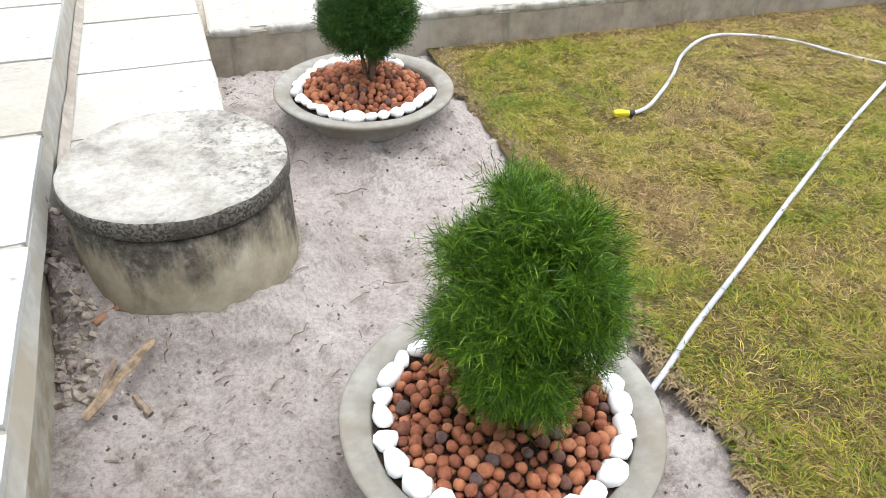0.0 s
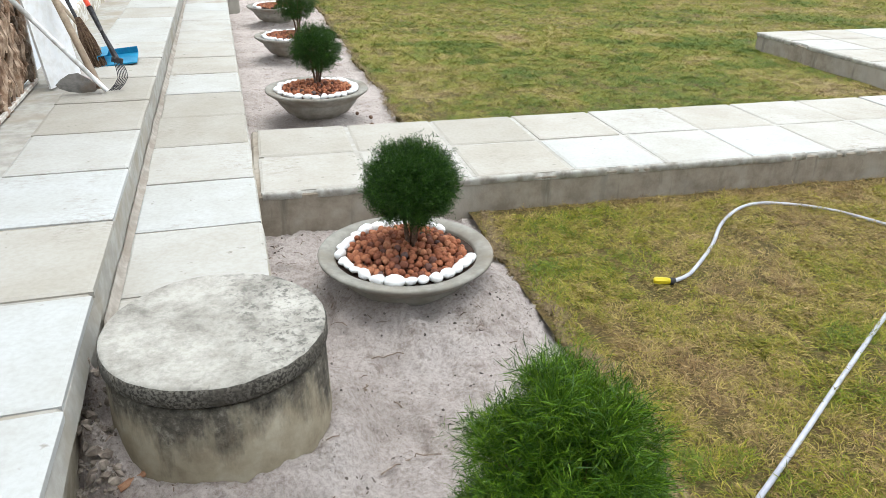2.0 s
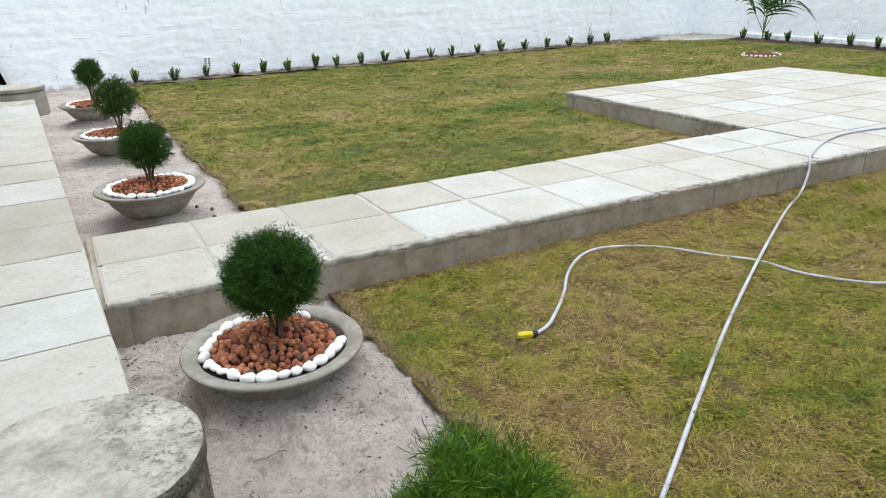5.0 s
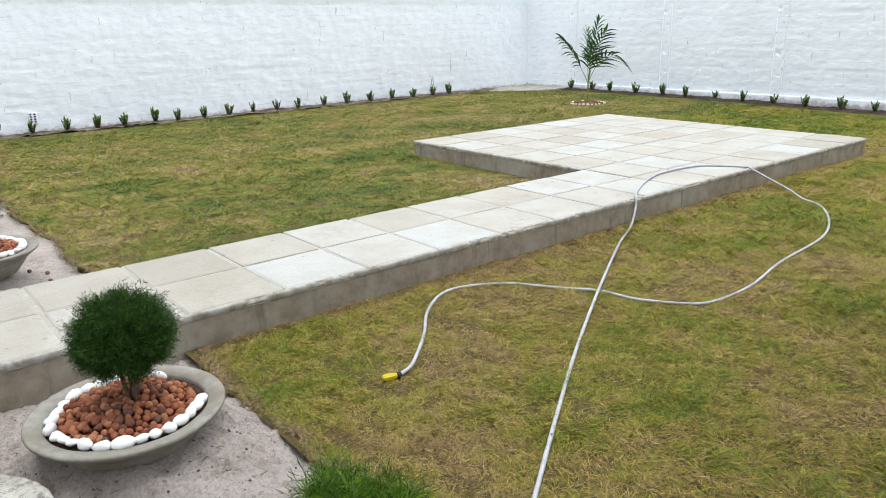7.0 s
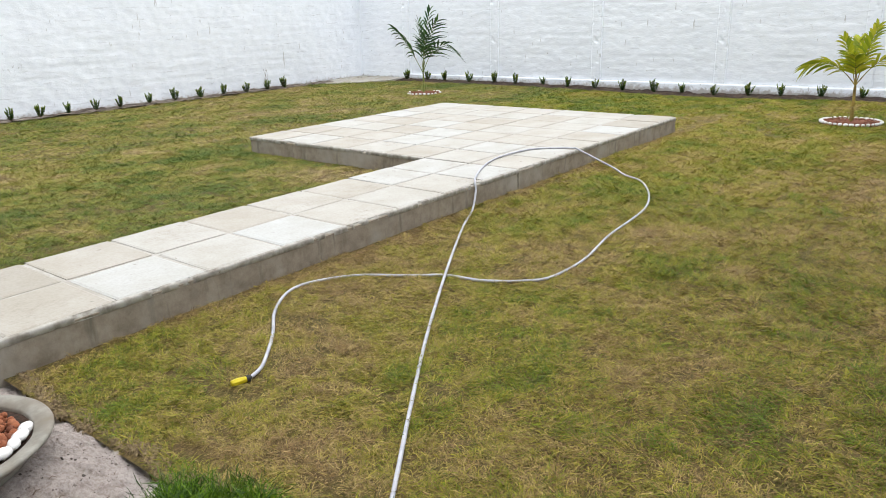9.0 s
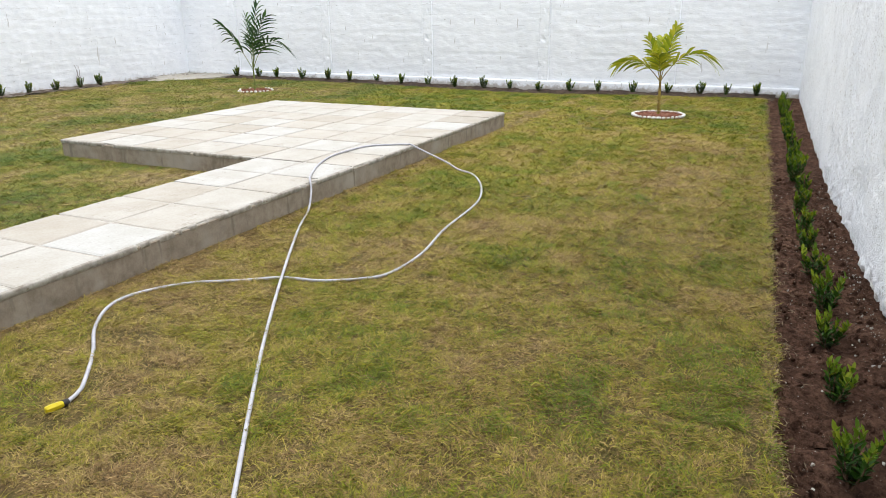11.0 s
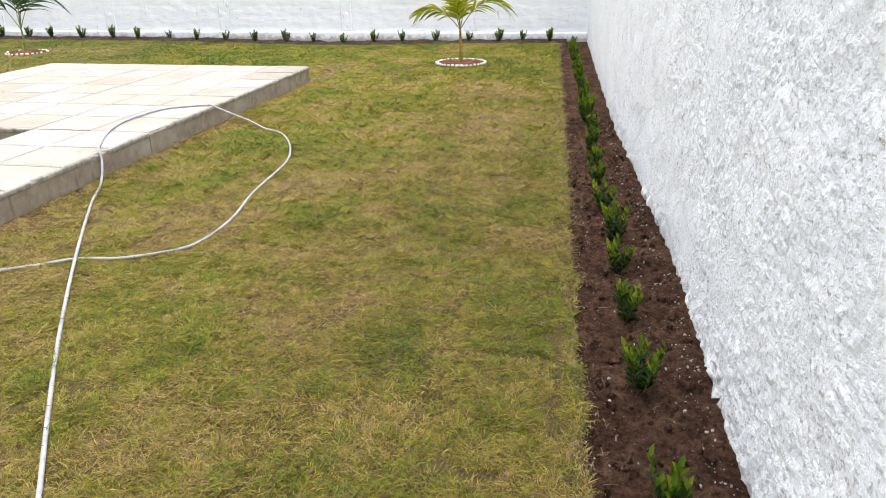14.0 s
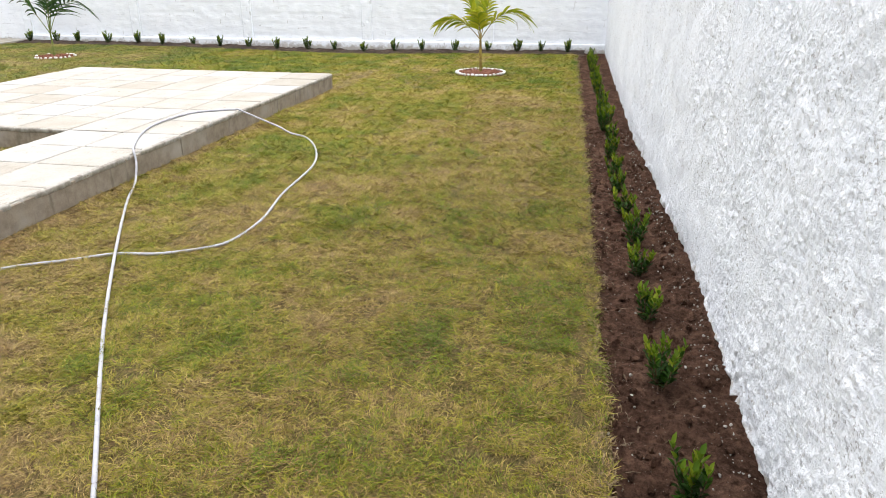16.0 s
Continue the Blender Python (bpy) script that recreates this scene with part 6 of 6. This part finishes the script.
# places where the turf has kept green or gone to straw: x, y, radius, change
PATCHES = [(3.83, -1.86, 0.24, -0.34), (2.15, -3.05, 0.30, -0.20), (1.62, -2.55, 0.20, -0.22), (4.15, -2.95, 0.22, -0.18), (2.05, -2.35, 0.18, -0.16),
           (3.75, -2.95, 0.18, 0.26), (2.75, -2.20, 0.30, 0.20), (1.75, -2.15, 0.26, 0.22), (6.1, -2.6, 0.30, 0.20), (5.0, -2.2, 0.26, 0.16), (1.35, -1.35, 0.24, 0.24),
           (1.95, -0.70, 0.15, -0.34), (2.55, -0.55, 0.22, 0.16), (1.75, -1.65, 0.22, -0.14), (4.75, 1.85, 0.45, 0.34), (2.35, 2.00, 0.40, 0.26), (3.2, 2.3, 0.5, -0.16), (2.0, 3.2, 0.5, -0.14)]


def dryness(x, y, g, salt):
    h, k, near = sods(x, y)
    d = 0.455 + 0.26 * (h - 0.5) + 0.30 * (lattice(x, y, 1.3, 21) - 0.5) + 0.36 * (lattice(x, y, 4.1, 22) - 0.5) + 0.32 * (lattice(x, y, 11, 23) - 0.5) + 0.30 * (lattice(x, y, 27, 24) - 0.5)
    d = d + 0.10 * np.exp(-(near / 0.035) ** 2) + 0.20 * np.exp(-((y + 0.02) / 0.16) ** 2) * (y < 0.1)
    d = d + np.where(y > 1.0, -0.12 * np.clip((10.0 - x) / 4.0, 0.15, 1) + 0.12 * (lattice(x, y, 1.3, 21) - 0.5), 0.0)
    # the fall in brightness from path to bed is put into the blade colour
    d = d + np.where(y < 1.0, 0.14 * np.clip((y + 1.9) / 0.8, -0.9, 1) * np.clip((5.5 - x) / 2.5, 0.2, 1), 0.0) - 0.10 * np.clip((x - 8.5) / 2.0, 0, 1)
    dead = (g.random(len(x)) < 0.34 * np.clip((-1.5 - y) / 0.7, 0.2, 1) * (x < 8)) & (y < 1.0)     # brown blades, most toward the bed
    for px, py, r, c in PATCHES:
        d = d + 0.7 * c * np.exp(-(((x - px) ** 2 + (y - py) ** 2) / (r * r)) ** 1.3)
    return np.where(dead, 0.90 + 0.1 * g.random(len(x)), np.clip(d + salt * g.normal(size=len(x)), 0.0, 0.95))


def blades(name, x0, x1, y0, y1, density, length, width, seed, segments, label, rise=0.30, tuft_scale=26.0, material=M_BLADE, salt=0.17, stray=1.15):
    g = np.random.default_rng(seed)
    n = int((x1 - x0) * (y1 - y0) * density)
    x, y = g.uniform(x0, x1, n), g.uniform(y0, y1, n)
    ok = turf_ok(x, y)
    x, y = x[ok], y[ok]
    h, k, near = sods(x, y)
    # some sods have shrunk and left open seams, most have knitted together
    gap = 0.003 + 0.017 * np.clip(3.0 * lattice(x, y, 1.9, 31) - 1.55, 0, 1)
    keep = near > gap * (0.6 + 0.8 * g.random(len(x)))
    keep &= ~((np.abs(y + 3.285 - 0.02 * np.sin(x * 30)) < 0.026) & (np.abs(x - 2.10) < 0.14)) & ~((np.abs(x - 1.765 - 0.015 * np.sin(y * 23)) < 0.030) & (np.abs(y + 3.02) < 0.14))
    tuft = 0.6 * lattice(x, y, tuft_scale, 5) + 0.4 * lattice(x, y, tuft_scale * 2.3, 6)
    bald = np.clip((lattice(x, y, 3.2, 8) * 0.55 + lattice(x, y, 9.0, 1) * 0.45 - 0.68) * 5, 0, 0.45)
    bald = np.clip(bald + 0.75 * np.exp(-((y + 0.02) / 0.07) ** 2) * lattice(x, y, 7.0, 13), 0, 0.9)
    keep &= g.random(len(x)) < np.clip(1.5 * tuft + 0.15, 0.2, 1) * (1 - bald)
    x, y, tuft, h, k, near = x[keep], y[keep], tuft[keep], h[keep], k[keep], near[keep]
    n = len(x)
    dry = dryness(x, y, g, salt)
    z = -0.055 * np.exp(-((x - 13) / 2.6) ** 2 - ((y - 1.2) / 2.4) ** 2) + sod_relief(x, y)
    z = z + 0.006 * k * np.clip(near / 0.03, 0, 1) + 0.012 * (lattice(x, y, 13.0, 41) - 0.5)
    # blades lie over in swirls, each sod combed its own way
    flow = 6.28 * k + 5.0 * lattice(x, y, 5.1, 11) + 7.0 * lattice(x, y, 17.0, 12)
    az = flow + g.normal(size=n) * stray
    tall = np.clip(1.7 * tuft - 0.35, 0, 1)
    ln = length * (0.55 + 0.75 * g.random(n)) * (0.85 + 0.35 * tall) * (1.12 - 0.25 * dry)
    up = np.clip(g.normal(rise, 0.28, n) + 0.18 * tall - 0.15 * dry, 0.04, 1.3)
    hx, hy = np.cos(az), np.sin(az)
    w = width * (0.6 + 0.8 * g.random(n)) / 2
    base = np.stack([x, y, z + 0.002], 1)
    side = np.stack([-hy * w, hx * w, g.normal(size=n) * w * 0.5], 1)
    horiz, vert = np.cos(up), np.sin(up)
    if segments == 2:
        bend = g.normal(size=n) * 0.5
        bx, by = np.cos(az + bend), np.sin(az + bend)
        mid = base + np.stack([hx * horiz * ln * 0.5, hy * horiz * ln * 0.5, vert * ln * 0.62], 1)
        tip = mid + np.stack([bx * (horiz * 0.35 + 0.2) * ln, by * (horiz * 0.35 + 0.2) * ln, vert * ln * 0.14 + g.normal(size=n) * 0.005 - 0.002], 1)
        v = np.stack([base, mid - side, mid + side, tip], 1).reshape(-1, 3)
        o = (np.arange(n) * 4)[:, None]
        t = np.concatenate([o + np.array([[0, 2, 1]]), o + np.array([[1, 2, 3]])], 0)
    else:
        tip = base + np.stack([hx * horiz * ln, hy * horiz * ln, vert * ln * 0.9], 1)
        v = np.stack([base - side, base + side, tip], 1).reshape(-1, 3)
        t = np.arange(n * 3).reshape(-1, 3)
    ob = tri_cloud(name, v, t, material)
    tone = ob.data.attributes.new("dryness", 'FLOAT', 'POINT')
    tone.data.foreach_set("value", np.repeat(dry, 4 if segments == 2 else 3).astype(np.float32))
    return tagged(ob, label, "grass", kind="stuff")


blades("grass_mat", 0.95, 3.3, -3.5, 0.0, 36000, 0.036, 0.0024, 11, 1, "matted straw and green blades lying flat", 0.12)
blades("grass_near", 0.95, 3.3, -3.5, 0.0, 28000, 0.044, 0.0022, 1, 2, "short fine turf blades, straw to fresh green", 0.28)
blades("grass_mat_middle", 3.3, 5.6, -3.4, 0.0, 19000, 0.046, 0.0034, 12, 1, "matted turf blades lying flat", 0.12)
blades("grass_middle", 3.3, 5.6, -3.4, 0.0, 20000, 0.052, 0.0026, 13, 1, "short fine turf blades in sods, straw to green", 0.30)
blades("grass_beyond_middle", 5.6, 8.7, -3.4, 0.3, 19000, 0.055, 0.0044, 2, 1, "matted turf blades, straw to fresh green", 0.22, 20.0, M_BLADE_EAST, 0.12)
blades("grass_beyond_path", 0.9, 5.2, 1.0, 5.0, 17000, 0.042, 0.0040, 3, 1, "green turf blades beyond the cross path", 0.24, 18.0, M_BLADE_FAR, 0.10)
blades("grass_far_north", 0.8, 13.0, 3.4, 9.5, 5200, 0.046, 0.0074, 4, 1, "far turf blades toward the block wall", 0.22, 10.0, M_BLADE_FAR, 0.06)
blades("grass_far_east", 8.6, 13.0, -3.4, 3.6, 6800, 0.050, 0.0072, 5, 1, "far turf blades toward the end wall", 0.20, 11.0, M_BLADE_EAST, 0.07)


def fringe(name, points, outward, seed, per_m, label, length=0.028):
    """Loose blades and roots hanging over a turf edge."""
    g = np.random.default_rng(seed)
    xs, ys = points
    seg = np.hypot(np.diff(xs), np.diff(ys))
    n = int(seg.sum() * per_m)
    cum = np.concatenate([[0], np.cumsum(seg)])
    u = np.sort(g.uniform(0, cum[-1], n))
    x, y = np.interp(u, cum, xs), np.interp(u, cum, ys)
    az = outward + g.normal(size=n) * 1.3
    inset = g.random(n) ** 1.5 * 0.06 - 0.016 + 0.055 * (lattice(u, u * 0, 9.0, seed) - 0.5)
    x, y = x - math.cos(outward) * inset, y - math.sin(outward) * inset
    ln = length * (0.4 + 0.9 * g.random(n))
    w = 0.0016 + 0.0016 * g.random(n)
    hx, hy = np.cos(az), np.sin(az)
    z = np.full(n, 0.002) + g.random(n) * 0.010
    base = np.stack([x, y, z], 1)
    side = np.stack([-hy * w, hx * w, np.zeros(n)], 1)
    mid = base + np.stack([hx * ln * 0.5, hy * ln * 0.5, ln * 0.16 * g.random(n) + 0.006], 1)
    tip = base + np.stack([hx * ln, hy * ln, -0.018 * g.random(n)], 1)
    v = np.stack([base - side, base + side, mid - side * 0.85, mid + side * 0.85, tip], 1).reshape(-1, 3)
    o = (np.arange(n) * 5)[:, None]
    t = np.concatenate([o + np.array([[0, 1, 3]]), o + np.array([[0, 3, 2]]), o + np.array([[2, 3, 4]])], 0)
    return tagged(tri_cloud(name, v, t, M_ROOT), label, "grass", kind="stuff")


ys = np.linspace(-3.45, -0.01, 200)
fringe("grass_edge_sand", (np.array([sand_edge(q) for q in ys]), ys), math.pi, 71, 1700, "ragged straw fringe of the turf over the sand")
ys = np.linspace(1.03, 9.0, 300)
fringe("grass_edge_sand_north", (np.array([sand_edge(q) for q in ys]), ys), math.pi, 72, 350, "ragged fringe of the turf over the sand strip", 0.045)
xs = np.linspace(1.0, 12.9, 300)
fringe("grass_edge_bed", (xs, np.array([bed_c(q) for q in xs])), -math.pi / 2, 73, 170, "ragged straw fringe of the turf over the soil bed")
